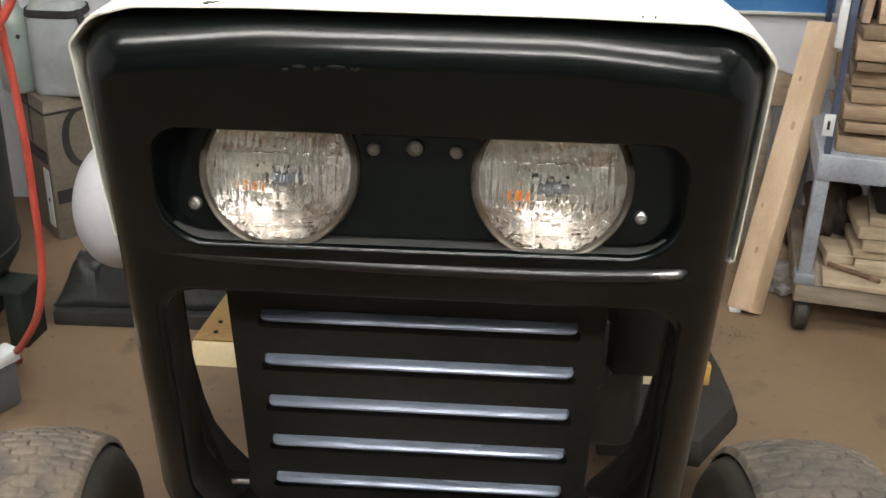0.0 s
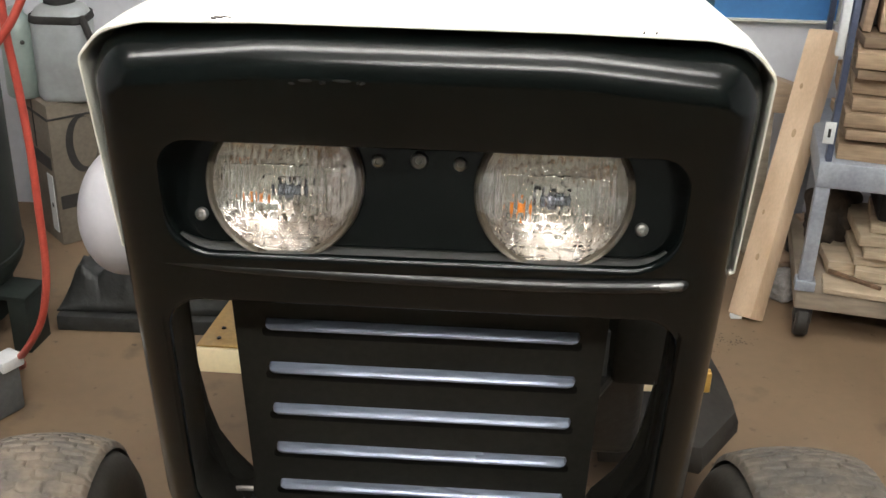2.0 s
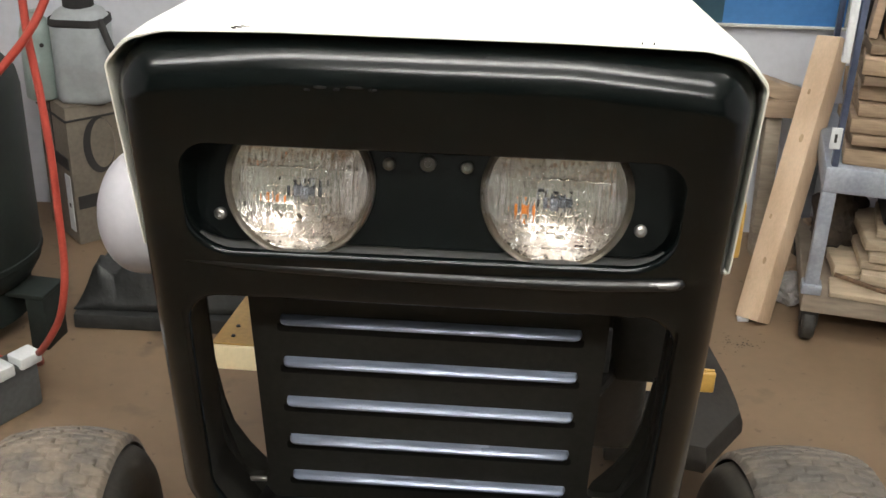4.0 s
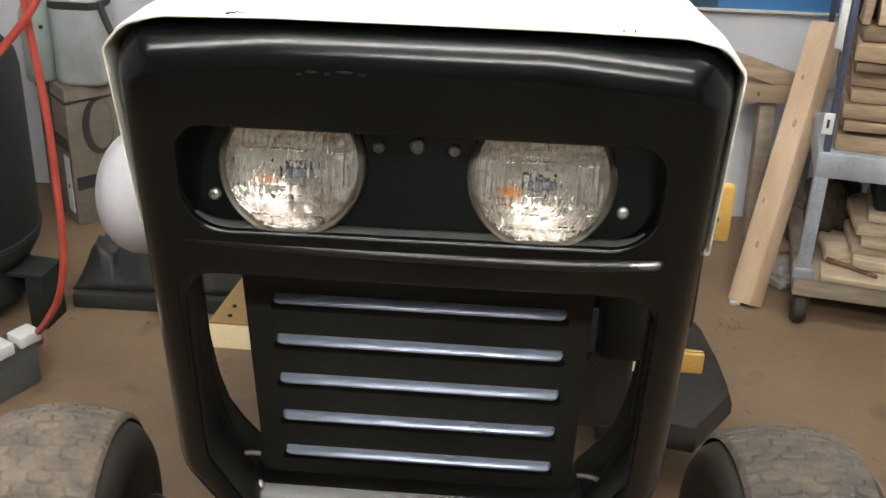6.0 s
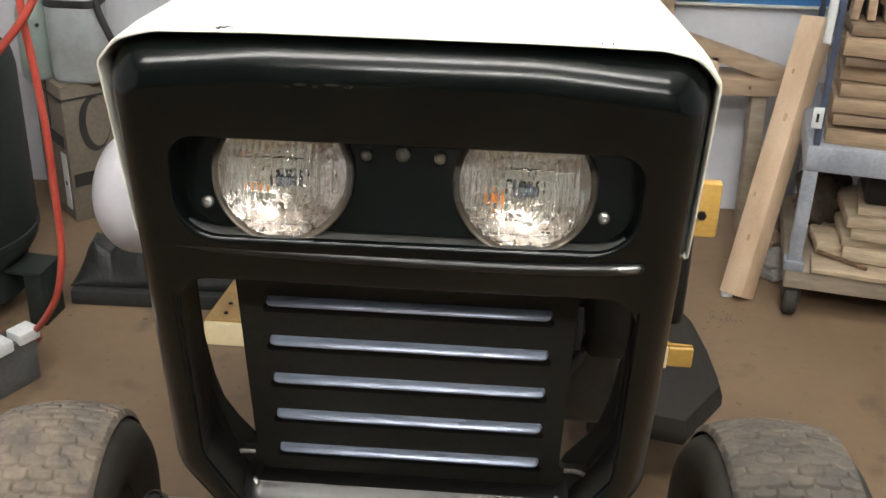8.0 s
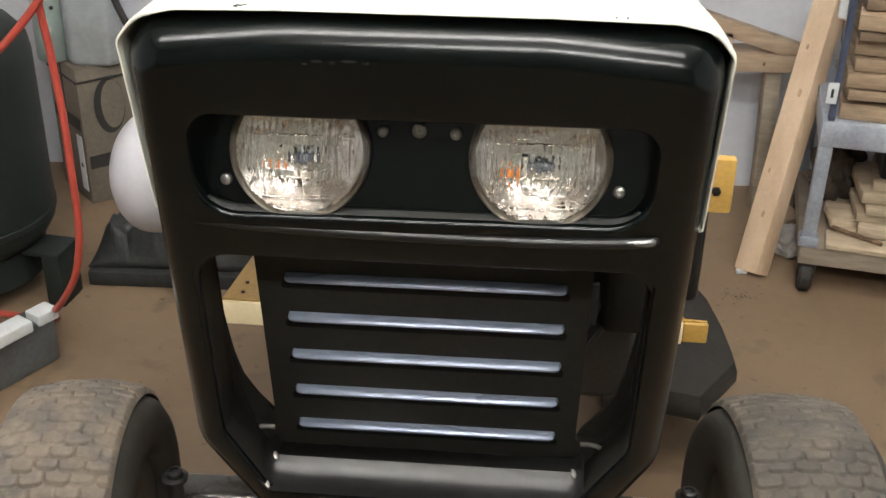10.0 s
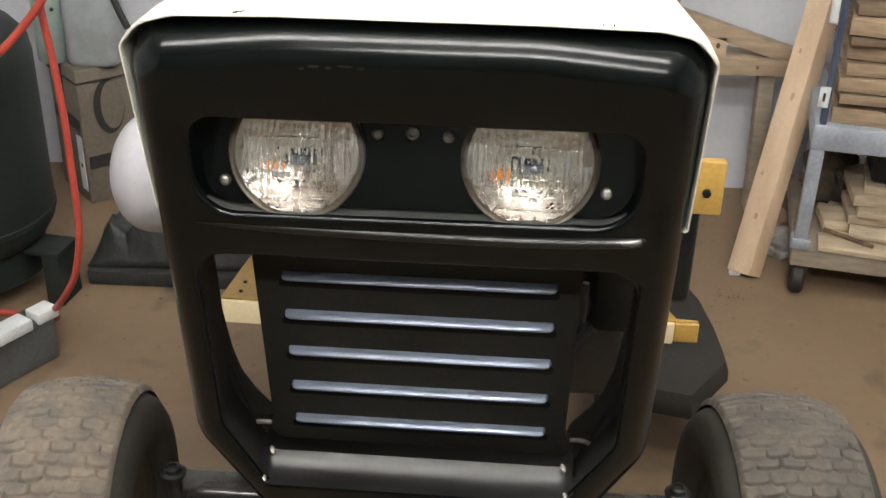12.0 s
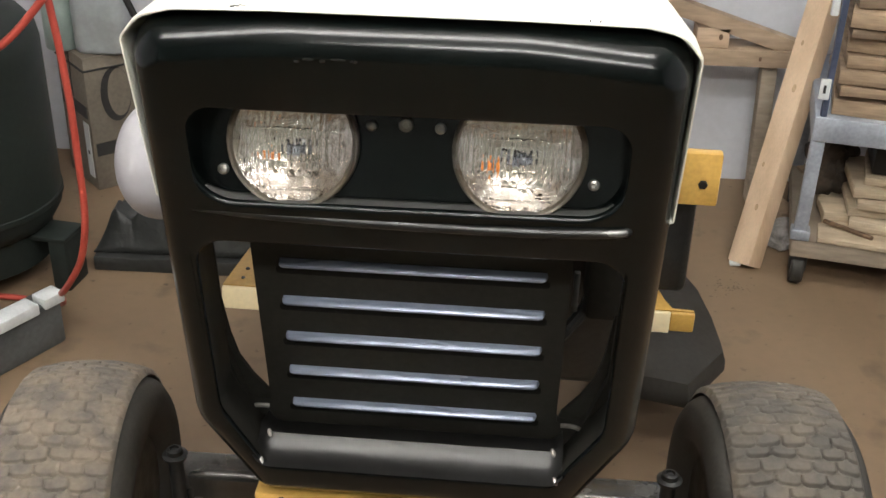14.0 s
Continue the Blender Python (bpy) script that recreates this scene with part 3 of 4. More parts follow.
def chassis():
    for s in (-1, 1):
        part("frame_rail", boxed((s * 0.12 - 0.02, 0.03, 0.36), (s * 0.12 + 0.02, 1.1, 0.45), None, 0.004), YELLOW, tractor, "yellow painted frame rail")
    bm = boxed((-0.148, -0.012, 0.37), (0.148, 0.03, 0.5), None, 0.004)
    part("front_plate", bm, YELLOW, tractor, "yellow front plate under the nose")
    for s in (-1, 1):
        bm = bmesh.new()
        lathe(bm, [(0.0045, 0), (0.004, 0.0012), (0.0001, 0.0014)], Matrix.Translation((s * 0.121, -0.012, 0.493)) @ pose(0, 0, 0, 90, 0, 0), 14)
        part("bolt_hole", bm, PRINT, tractor, "dark bolt hole")
    # engine and its shrouds under the hood
    part("engine", boxed((-0.1, 0.2, 0.5), (0.2, 0.6, 0.82), None, 0.02, 3), GREASY, tractor, "greasy black engine block")
    # unseen block between the rails, added to shade the floor below
    part("shade_block", boxed((-0.13, 0.6, 0.2), (0.13, 1.25, 0.5), None, 0.03, 3), GREASY, tractor, "unseen black block between the rails, added for shade")
    part("battery_box", boxed((0.158, 0.14, 0.625), (0.215, 0.3, 0.755), None, 0.006), BLACK_IN, tractor, "black box behind the grille")
    bm = bmesh.new()
    sweep(bm, smooth_path([(0.128, 0.1, 0.77), (0.131, 0.09, 0.74), (0.13, 0.095, 0.71), (0.126, 0.12, 0.69)], 6), 0.006, 10)
    part("cable", bm, STEEL, tractor, "grey cable")
    part("bracket", boxed((0.1415, 0.088, 0.666), (0.1475, 0.094, 0.708), None, 0.001), TOOLBOX, tractor, "dull grey steel bracket")
    bm = bmesh.new()
    sweep(bm, smooth_path([(0.128, 0.12, 0.69), (0.124, 0.13, 0.64), (0.13, 0.14, 0.60), (0.16, 0.16, 0.63), (0.175, 0.2, 0.66)], 6), 0.007, 10)
    part("cable", bm, GREASY, tractor, "black cable")
    for s in (-1, 1):
        bm = bmesh.new()
        edge = [(0.177, 0.70), (0.1756, 0.684), (0.1722, 0.652), (0.1664, 0.6255), (0.155, 0.603), (0.1395, 0.581)]
        pts = [(0.132, 0.56), (0.189, 0.56), (0.189, 0.70)] + edge
        a = [face(s * x, 0.079, z) for x, z in pts]
        loft(bm, [a, [p + Vector((0, 0.005, 0)) for p in a]], cap0=True, cap1=True)
        part("gusset", bm, BLACK_IN, tractor, "black corner gusset")
    bm = bmesh.new()
    sweep(bm, smooth_path([(-0.165, 0.10, 0.80), (-0.155, 0.11, 0.775), (-0.14, 0.13, 0.77)], 5), 0.008, 10)
    part("fuel_line", bm, GREASY, tractor, "brown-black hose")
    # axle and its king pins
    part("front_axle", boxed((-0.322, 0.242, 0.252), (0.303, 0.292, 0.302), pose(0, 0, 0, 0, 0, 1.5), 0.012, 4), AXLE, tractor, "worn black front axle beam")
    for s in (-1, 1):
        bm = bmesh.new()
        m = Matrix.Translation((-0.314 if s < 0 else 0.285, 0.226 if s < 0 else 0.247, 0.247 if s < 0 else 0.254))
        lathe(bm, [(0.009, 0), (0.009, 0.086), (0.0145, 0.0865), (0.0155, 0.091), (0.0105, 0.093), (0.0095, 0.0985), (0.006, 0.1), (0.005, 0.097), (0.0001, 0.0965)], m, 24)
        part("king_pin", bm, GREASY, tractor, "greasy steel king pin with a bolt head")
        bm = bmesh.new()
        lathe(bm, [(0.012, 0), (0.012, 0.08)], Matrix.Translation((s * 0.293, 0.25 if s < 0 else 0.28, 0.2)) @ pose(0, 0, 0, 0, s * 90, 0), 16)
        part("stub_axle", bm, GREASY, tractor)
    # foot boards with a turned-down front lip
    for s, bolts in ((-1, ((-0.329, 0.621), (-0.329, 0.649))), (1, ())):
        bm = bmesh.new()
        top = 0.3625 + s * 0.0045
        if s < 0:
            pts = [(-0.355, 0.60), (-0.17, 0.60), (-0.17, 1.0), (-0.335, 0.79)]
        else:
            pts = [(0.17, 0.60), (0.346, 0.60), (0.345, 0.604), (0.315, 0.606), (0.305, 0.63), (0.298, 0.66), (0.17, 0.8)]
        plate = [Vector((x, y, top - 0.005)) for x, y in pts]
        loft(bm, [plate, [p + Vector((0, 0, 0.005)) for p in plate]], cap0=True, cap1=True)
        fb = part("foot_board", bm, YELLOW, tractor, "yellow foot board with turned-down lip")
        # the paler lips have the light on their fronts put into the colour
        lip = bmesh.new()
        x0, x1 = (-0.355, -0.17) if s < 0 else (0.312, 0.347)
        for v in box(lip, (x0, 0.593, top - 0.032), (x1, 0.599, top - 0.0005), None, 0.0025, 3):
            v.co.y -= (top - v.co.z) * (0.35 if s < 0 else 0.0)
        part("lip", lip, LIT_YELLOW if s < 0 else YELLOW, fb, "yellow lip painted paler for the light on it" if s < 0 else "yellow lip")
        if s > 0:
            part("lip", boxed((0.17, 0.590, top - 0.034), (0.3115, 0.597, top + 0.001), None, 0.0025, 3), LIT_YELLOW, fb, "yellow lip painted paler for the light on it")
        for x, y in bolts:
            bm = bmesh.new()
            lathe(bm, [(0.0035, 0), (0.003, 0.0016), (0.0001, 0.002)], Matrix.Translation((x, y, top)), 10)
            part("rivet", bm, GREASY, fb, "dark rivet")
    # yellow bracket beside the engine
    bm = boxed((0.16, 0.6, 0.538), (0.354, 0.62, 0.617), None, 0.004)
    fb = part("side_bracket", bm, YELLOW, tractor, "yellow steel bracket with one bolt")
    bm = bmesh.new()
    lathe(bm, [(0.007, 0), (0.006, 0.004), (0.0001, 0.005)], Matrix.Translation((0.331, 0.6, 0.571)) @ pose(0, 0, 0, 90, 0, 0), 6)
    part("bolt", bm, GREASY, fb, "dark bolt head")
    bm = boxed((0.23, 0.64, 0.372), (0.335, 0.67, 0.535), None, 0.012, 3)
    part("pedal_arm", bm, GREASY, tractor, "black pedal arm")
    # mower deck with its discharge side
    bm = bmesh.new()
    pts = [(0.22, 0.71), (0.305, 0.71), (0.375, 0.694), (0.447, 0.805), (0.447, 0.835), (0.440, 0.92), (0.424, 1.02), (0.385, 1.13), (0.22, 1.13)]
    c = Vector((0.31, 0.9, 0))

    def at(k, z):
        return [Vector((c.x + (x - c.x) * k, c.y + (y - c.y) * k, z)) for x, y in pts]

    loft(bm, [at(0.9, 0.118), at(0.97, 0.122), at(1.0, 0.132), at(0.995, 0.15), at(0.95, 0.166), at(0.6, 0.19)], cap0=True, cap1=True)
    part("mower_deck", bm, DECK, tractor, "worn black mower deck")
    # white round cover that sticks out at the side
    bm = bmesh.new()
    prof = []
    for k in range(13):
        a = math.pi / 2 * k / 12
        prof.append((0.083 * math.cos(a) + 0.0001, 0.056 * math.sin(a)))
    prof = [(0.083, -0.16)] + prof
    lathe(bm, prof, Matrix.Translation((-0.421, 0.566, 0.573)) @ pose(0, 0, 0, 0, -90, 0), 40)
    part("round_cover", bm, PLASTIC_W, tractor, "smooth white rounded cover")
    bm = bmesh.new()
    sweep(bm, smooth_path([(-0.25, 0.57, 0.56), (-0.15, 0.57, 0.56), (-0.05, 0.5, 0.6)], 5), 0.03, 14)
    part("cover_stem", bm, GREASY, tractor, "black stem behind the cover")


chassis()


def wheel(x, y, steer, flip, dust, W, TREAD, seed):
    """Front wheel with a worn turf tread, axle along x."""
    R = 0.206
    hub = Vector((x, y, R))
    m = Matrix.Translation(hub) @ pose(0, 0, 0, 0, 0, steer) @ pose(0, 0, 0, 0, 90, 0)
    wob = new("front_wheel")
    wob.parent = tractor
    wob.matrix_parent_inverse = Matrix.Translation(-tractor.location)
    wob["label"] = "front wheel with dusty worn turf tyre"
    bm = bmesh.new()
    h = W / 2
    prof = [(0.105, -h * 0.6), (0.112, -h * 0.8), (0.13, -h * 0.97), (0.15, -h * 1.0), (0.168, -h * 0.97), (0.179, -h * 0.88), (0.1845, -h * 0.77), (0.188, -h * 0.5), (0.196, -h * 0.22), (0.197, 0)]
    prof = prof + [(r, -k) for r, k in prof[-2::-1]]
    lathe(bm, prof, m, 72)
    tyre = part("tyre", bm, RUBBER_IN, wob, "black rubber tyre with dusty sidewall, coloured darker for shade", 60)
    # moulded tread: staggered rows of worn blocks, each undercut along one bowed edge
    rows, cols, per, across = 74, 5.0, 14, 96
    rnd = random.Random(seed)
    lugs = [[(rnd.uniform(-0.0009, 0.0006), rnd.uniform(-0.13, 0.13), rnd.uniform(-0.12, 0.12), rnd.uniform(0.35, 1.0)) for j in range(8)] for i in range(rows)]
    half = TREAD * h
    cw = 2 * half / cols

    def relief(s, c):
        out = 0.0
        for i in (math.floor(s) - 1, math.floor(s), math.floor(s) + 1):
            f = (c + half) / cw + 0.5 * (i % 2)
            j = math.floor(f)
            u = f - j - 0.5
            lift, slip, lean, cut = lugs[i % rows][j % 8]
            bend = 0.15 * min(1.0, max(0.0, abs(u) - 0.29) / 0.16)
            e = s - i - slip - bend - lean * u * 2
            if -0.5 < e <= 0.95:
                side = (0.5 - abs(u)) / 0.5
                out -= 0.0062 * cut * math.exp(-(e / 0.115) ** 4) * min(1.0, side * 5)
                if 0 < e < 0.8:
                    out += 0.0004 * (1 - e / 0.8) + 0.3 * lift
                    out -= 0.006 * cut * math.exp(-((0.5 - abs(u)) / 0.05) ** 4) * max(0.0, 1 - (e / 0.8) ** 2) * (1 if u < 0 else 0.7)
        return out

    bm = bmesh.new()
    total = rows * per
    grid = []
    for a in range(total):
        s = a / per
        ang = -2 * math.pi * s / rows
        line = []
        for k in range(across + 1):
            c = (2 * k / across - 1) * half * 1.04
            q = abs(c) / h
            fade = min(1.0, (half * 1.04 - abs(c)) / (0.05 * h))
            r = R - 0.018 * q ** 2.2 - 0.007 * (1 - fade) + relief(s, c) * fade + rnd.uniform(-0.0001, 0.0001)
            line.append(bm.verts.new(m @ Vector((r * math.cos(ang), r * math.sin(ang), c))))
        grid.append(line)
    for a in range(total):
        p, q = grid[a], grid[(a + 1) % total]
        for k in range(across):
            bm.faces.new((p[k], p[k + 1], q[k + 1], q[k]))
    part("tread", bm, dust, tyre, "dusty grey-brown worn tread blocks", 75)["kind"] = "stuff"
    if x < 0:
        bm = bmesh.new()
        lathe(bm, [(0.003, 0), (0.0024, 0.001), (0.0001, 0.0013)], Matrix.Translation((-0.442, 0.2695, 0.4085)) @ pose(0, 0, 0, -8, 0, 0) @ Matrix.Diagonal((1.1, 0.8, 1, 1)), 9)
        part("paint_fleck", bm, PLASTIC_W, tyre, "small white fleck of paint")
    bm = bmesh.new()
    rim = [(0.108, -h * 0.75), (0.102, -h * 0.72), (0.095, -h * 0.6), (0.088, -h * 0.3), (0.04, -h * 0.22), (0.038, -h * 0.6), (0.02, -h * 0.62), (0.0001, -h * 0.62)]
    lathe(bm, [(r, k * flip) for r, k in rim], m, 40)
    part("rim", bm, GREASY, wob, "dark dirty steel rim")


wheel(-0.444, 0.240, 6.5, -1, RUBBER, 0.178, 0.78, 7)
wheel(0.420, 0.306, 4, 1, RUBBER_R, 0.19, 0.77, 8)

# the tractor stands slightly askew in the room
tractor.matrix_basis = pose(-0.0231, -0.0236, 0, 0, 0, -2.42) @ pose(0, 0.3, 0)

# ---------------------------------------------------------------- left of the tractor
def compressor():
    at = (-1.052, 1.2, 0)
    t = base("air_compressor", at, "dark green upright air compressor on a steel stand", "compressor")
    bm = bmesh.new()
    lathe(bm, [(0.0001, 0.085), (0.08, 0.092), (0.14, 0.105), (0.18, 0.127), (0.197, 0.155), (0.2, 0.18), (0.2, 0.50), (0.195, 0.53), (0.17, 0.56), (0.12, 0.575), (0.0001, 0.58)], Matrix.Translation((at[0], at[1], 0)), 56)
    part("tank", bm, TANK, t, "dark green painted pressure tank", 60)
    bm = bmesh.new()
    lathe(bm, [(0.2005, 0.172), (0.2025, 0.174), (0.2025, 0.184), (0.2005, 0.186)], Matrix.Translation((at[0], at[1], 0)), 56)
    part("weld_band", bm, TANK, t)
    bm = bmesh.new()
    lathe(bm, [(0.16, 0.05), (0.17, 0.05), (0.17, 0.125), (0.16, 0.125)], Matrix.Translation((at[0], at[1], 0)), 40)
    part("skirt", bm, TANK, t, "dark steel skirt ring")
    for a in (-9, 111, 231):
        m = Matrix.Translation((at[0], at[1], 0)) @ pose(0, 0, 0, 0, 0, a)
        bm = boxed((0.12, -0.04, 0.112), (0.245, 0.04, 0.122), m, 0.002)
        box(bm, (0.205, -0.038, 0), (0.242, 0.038, 0.114), m, 0.002)
        part("foot", bm, TANK, t, "bent steel foot")
    part("pump", boxed((at[0] - 0.12, at[1] - 0.1, 0.575), (at[0] + 0.1, at[1] + 0.1, 0.80), None, 0.015), GREASY, t, "dark pump body")
    bm = bmesh.new()
    lathe(bm, [(0.012, 0), (0.012, 0.02), (0.018, 0.022), (0.018, 0.035), (0.008, 0.037), (0.008, 0.05), (0.0001, 0.05)], Matrix.Translation((at[0] + 0.08, at[1] - 0.13, 0.555)) @ pose(0, 0, 0, 50, 0, 20), 16)
    part("valve", bm, BRASS, t, "small brass valve")


compressor()


def air_hose():
    bm = bmesh.new()
    pts = [(-1.12, 1.05, 0.0075), (-1.03, 1.075, 0.0075), (-0.938, 1.08, 0.0075), (-0.86, 1.065, 0.011), (-0.80, 1.03, 0.03), (-0.772, 0.965, 0.09), (-0.742, 0.915, 0.13), (-0.708, 0.88, 0.178), (-0.681, 0.865, 0.225), (-0.665, 0.86, 0.28), (-0.658, 0.86, 0.34), (-0.657, 0.86, 0.43), (-0.657, 0.86, 0.53), (-0.662, 0.86, 0.63), (-0.669, 0.86, 0.72), (-0.665, 0.86, 0.81), (-0.63, 0.85, 0.88), (-0.6, 0.85, 0.85), (-0.635, 0.84, 0.76), (-0.68, 0.83, 0.695), (-0.75, 0.82, 0.63), (-0.84, 0.82, 0.60), (-0.93, 0.85, 0.64)]
    sweep(bm, smooth_path(pts, 8), 0.0064, 12)
    solo("air_hose", bm, HOSE, "orange-red rubber air hose hanging beside the compressor", "hose", smooth=60)


air_hose()


def tool_case():
    c = Vector((-0.762, 0.942, 0))
    m = Matrix.Translation(c) @ Matrix(((-0.52, -0.855, 0, 0), (-0.855, 0.52, 0, 0), (0, 0, 1, 0), (0, 0, 0, 1)))
    t = base("tool_case", c, "grey-blue case with white edging on the floor", "case")
    part("body", boxed((0, 0, 0), (0.42, 0.06, 0.098), m, 0.008), TOOLBOX, t, "dark grey-blue scuffed body")
    part("edging", boxed((0.052, -0.006, 0.088), (0.42, 0.036, 0.112), m, 0.004), PAPER, t, "white plastic edging")
    part("corner_piece", boxed((-0.006, -0.006, 0.09), (0.04, 0.034, 0.113), m, 0.004), PAPER, t, "white plastic corner piece")
    bm = boxed((0.18, -0.003, 0.02), (0.30, 0.002, 0.07), m, 0.001)
    part("label_plate", bm, CARTSTEEL, t, "pale blue label plate")


tool_case()


def folded_tarp():
    t = base("tarpaulin_bundle", (-0.7, 1.27, 0), "black tarpaulin folded over a low black case", "tarpaulin")
    part("case", boxed((-0.80, 1.215, 0), (-0.42, 1.42, 0.034), None, 0.005), BLACKBAG, t, "low flat black case")
    bm = bmesh.new()
    nx, ny = 60, 32
    g = {}
    for i in range(nx + 1):
        for j in range(ny + 1):
            u, v = i / nx, j / ny
            x, y = -0.80 + 0.40 * u, 1.215 + 0.2 * v
            rim = min(1, min(u, 1 - u) * 9) * min(1, min(v, 1 - v) * 6)
            z = 0.036 + rim * (0.078 + 0.034 * noise.noise(Vector((x * 9, y * 9, 2))) + 0.03 * noise.noise(Vector((x * 24, y * 10, 5))) + 0.02 * abs(noise.noise(Vector((x * 45, y * 30, 3)))) - 0.03 * max(0, 0.35 - abs(u - 0.52)) * (1 - v))
            g[i, j] = bm.verts.new((x + 0.02 * noise.noise(Vector((x * 14, y * 14, 9))), y + (0.02 * (1 - v)), z))
    for i in range(nx):
        for j in range(ny):
            bm.faces.new((g[i, j], g[i + 1, j], g[i + 1, j + 1], g[i, j + 1]))
    ob = part("folds", bm, BLACKBAG, t, "crumpled black folds", 50)
    ob.modifiers.new("thickness", "SOLIDIFY").thickness = 0.003


folded_tarp()


def cardboard_box():
    c = Vector((-0.915, 1.6, 0))
    a = 41
    m = Matrix.Translation(c) @ pose(0, 0, 0, 0, 0, a)
    t = base("cardboard_box", c, "brown cardboard box with black printed ring and white label", "box")
    bm = bmesh.new()
    box(bm, (0, 0, 0), (0.2, 0.17, 0.335), m, 0.003)
    part("carton", bm, CARD, t, "brown cardboard carton")
    # printed ring and stripe on one side
    bm = bmesh.new()
    rings = []
    for k in range(41):
        q = 2 * math.pi * k / 40
        o, i = (0.072 + 0.038 * math.cos(q), 0.238 + 0.068 * math.sin(q)), (0.0805 + 0.029 * math.cos(q), 0.241 + 0.06 * math.sin(q))
        rings.append([m @ Vector((p[0], y, p[1])) for p, y in ((o, -0.0005), (o, -0.0015), (i, -0.0015), (i, -0.0005))])
    loft(bm, rings)
    part("printed_ring", bm, PRINT, t, "black printed ring")
    part("printed_stripe", boxed((0.008, -0.002, 0.09), (0.14, 0.001, 0.122), m), PRINT, t, "black printed stripe")
    part("label", boxed((-0.002, 0.012, 0.03), (0.001, 0.042, 0.17), m), PAPER, t, "white paper label")
    part("label_mark", boxed((-0.003, 0.022, 0.09), (0.001, 0.03, 0.1), m), PRINT, t, "dark mark")
    part("printed_band", boxed((-0.002, 0.01, 0.185), (0.001, 0.16, 0.215), m), PRINT, t, "black printed band")
    part("crease", boxed((-0.0015, 0.085, 0.22), (0.001, 0.089, 0.333), m), PRINT, t, "dark fold line")
    # black strip paints the shadow line below the lid
    part("lid_shadow_line", boxed((-0.004, -0.004, 0.305), (0.2, 0.17, 0.309), m, 0.001), PRINT, t, "dark line painted as shade under the lid")
    for s in ((0.0, 0.083), (0.087, 0.17)):
        part("flap", boxed((0, s[0], 0.335), (0.2, s[1], 0.339), m), CARD, t)


cardboard_box()


def jug():
    at = (-0.885, 1.68, 0.339)
    t = base("plastic_jug", at, "cloudy white plastic jug with a black cap band", "jug")
    bm = bmesh.new()
    o = outline([(-0.062, -0.05, 0.03), (0.062, -0.05, 0.03), (0.062, 0.05, 0.03), (-0.062, 0.05, 0.03)], 6)
    prof = [(0.9, 0.0), (0.98, 0.006), (1.0, 0.02), (1.0, 0.17), (0.95, 0.19), (0.8, 0.205), (0.5, 0.215)]
    loft(bm, [[Vector((at[0] + p.x * s, at[1] + p.y * s, at[2] + h)) for p in o] for s, h in prof], cap0=True, cap1=True)
    part("body", bm, JUG, t, "cloudy white body", 60)
    bm = bmesh.new()
    lathe(bm, [(0.03, 0.213), (0.034, 0.215), (0.034, 0.245), (0.03, 0.248), (0.0001, 0.248)], Matrix.Translation(at), 24)
    part("cap", bm, PRINT, t, "black screw cap")
    bm = bmesh.new()
    o2 = [Vector((p.x * 1.02, p.y * 1.02)) for p in o]
    loft(bm, [[Vector((at[0] + p.x * s, at[1] + p.y * s, at[2] + h)) for p in o2] for s, h in ((1.0, 0.176), (1.02, 0.178), (0.99, 0.192), (0.96, 0.193))])
    part("strap", bm, PRINT, t, "black strap round the shoulder")
    bm = bmesh.new()
    sweep(bm, smooth_path([(at[0] + 0.055, at[1] - 0.03, at[2] + 0.19), (at[0] + 0.078, at[1] - 0.055, at[2] + 0.15), (at[0] + 0.10, at[1] - 0.06, at[2] + 0.10)], 5), 0.008, 8)
    part("strap_end", bm, PRINT, t, "hanging strap end")
    at2 = (-0.985, 1.68, 0.339)
    t = base("plastic_bottle", at2, "pale green cloudy plastic bottle", "bottle")
    bm = bmesh.new()
    lathe(bm, [(0.036, 0), (0.04, 0.005), (0.04, 0.15), (0.034, 0.17), (0.018, 0.185), (0.015, 0.2), (0.0001, 0.2)], Matrix.Translation(at2), 28)
    part("body", bm, JUGG, t, "", 60)
    bm = bmesh.new()
    lathe(bm, [(0.005, 0), (0.004, 0.003), (0.0001, 0.004)], Matrix.Translation((at2[0] + 0.02, at2[1] - 0.035, at2[2] + 0.13)) @ pose(0, 0, 0, 90, 0, 25), 10)
    part("spout_plug", bm, PRINT, t, "small dark plug")


JUGG = material("green_cloudy_plastic", (0.34, 0.41, 0.38), 0.4, 0, (0.26, 0.32, 0.29), 9, 80, 0.2, 0.05, 0.1)
jug()


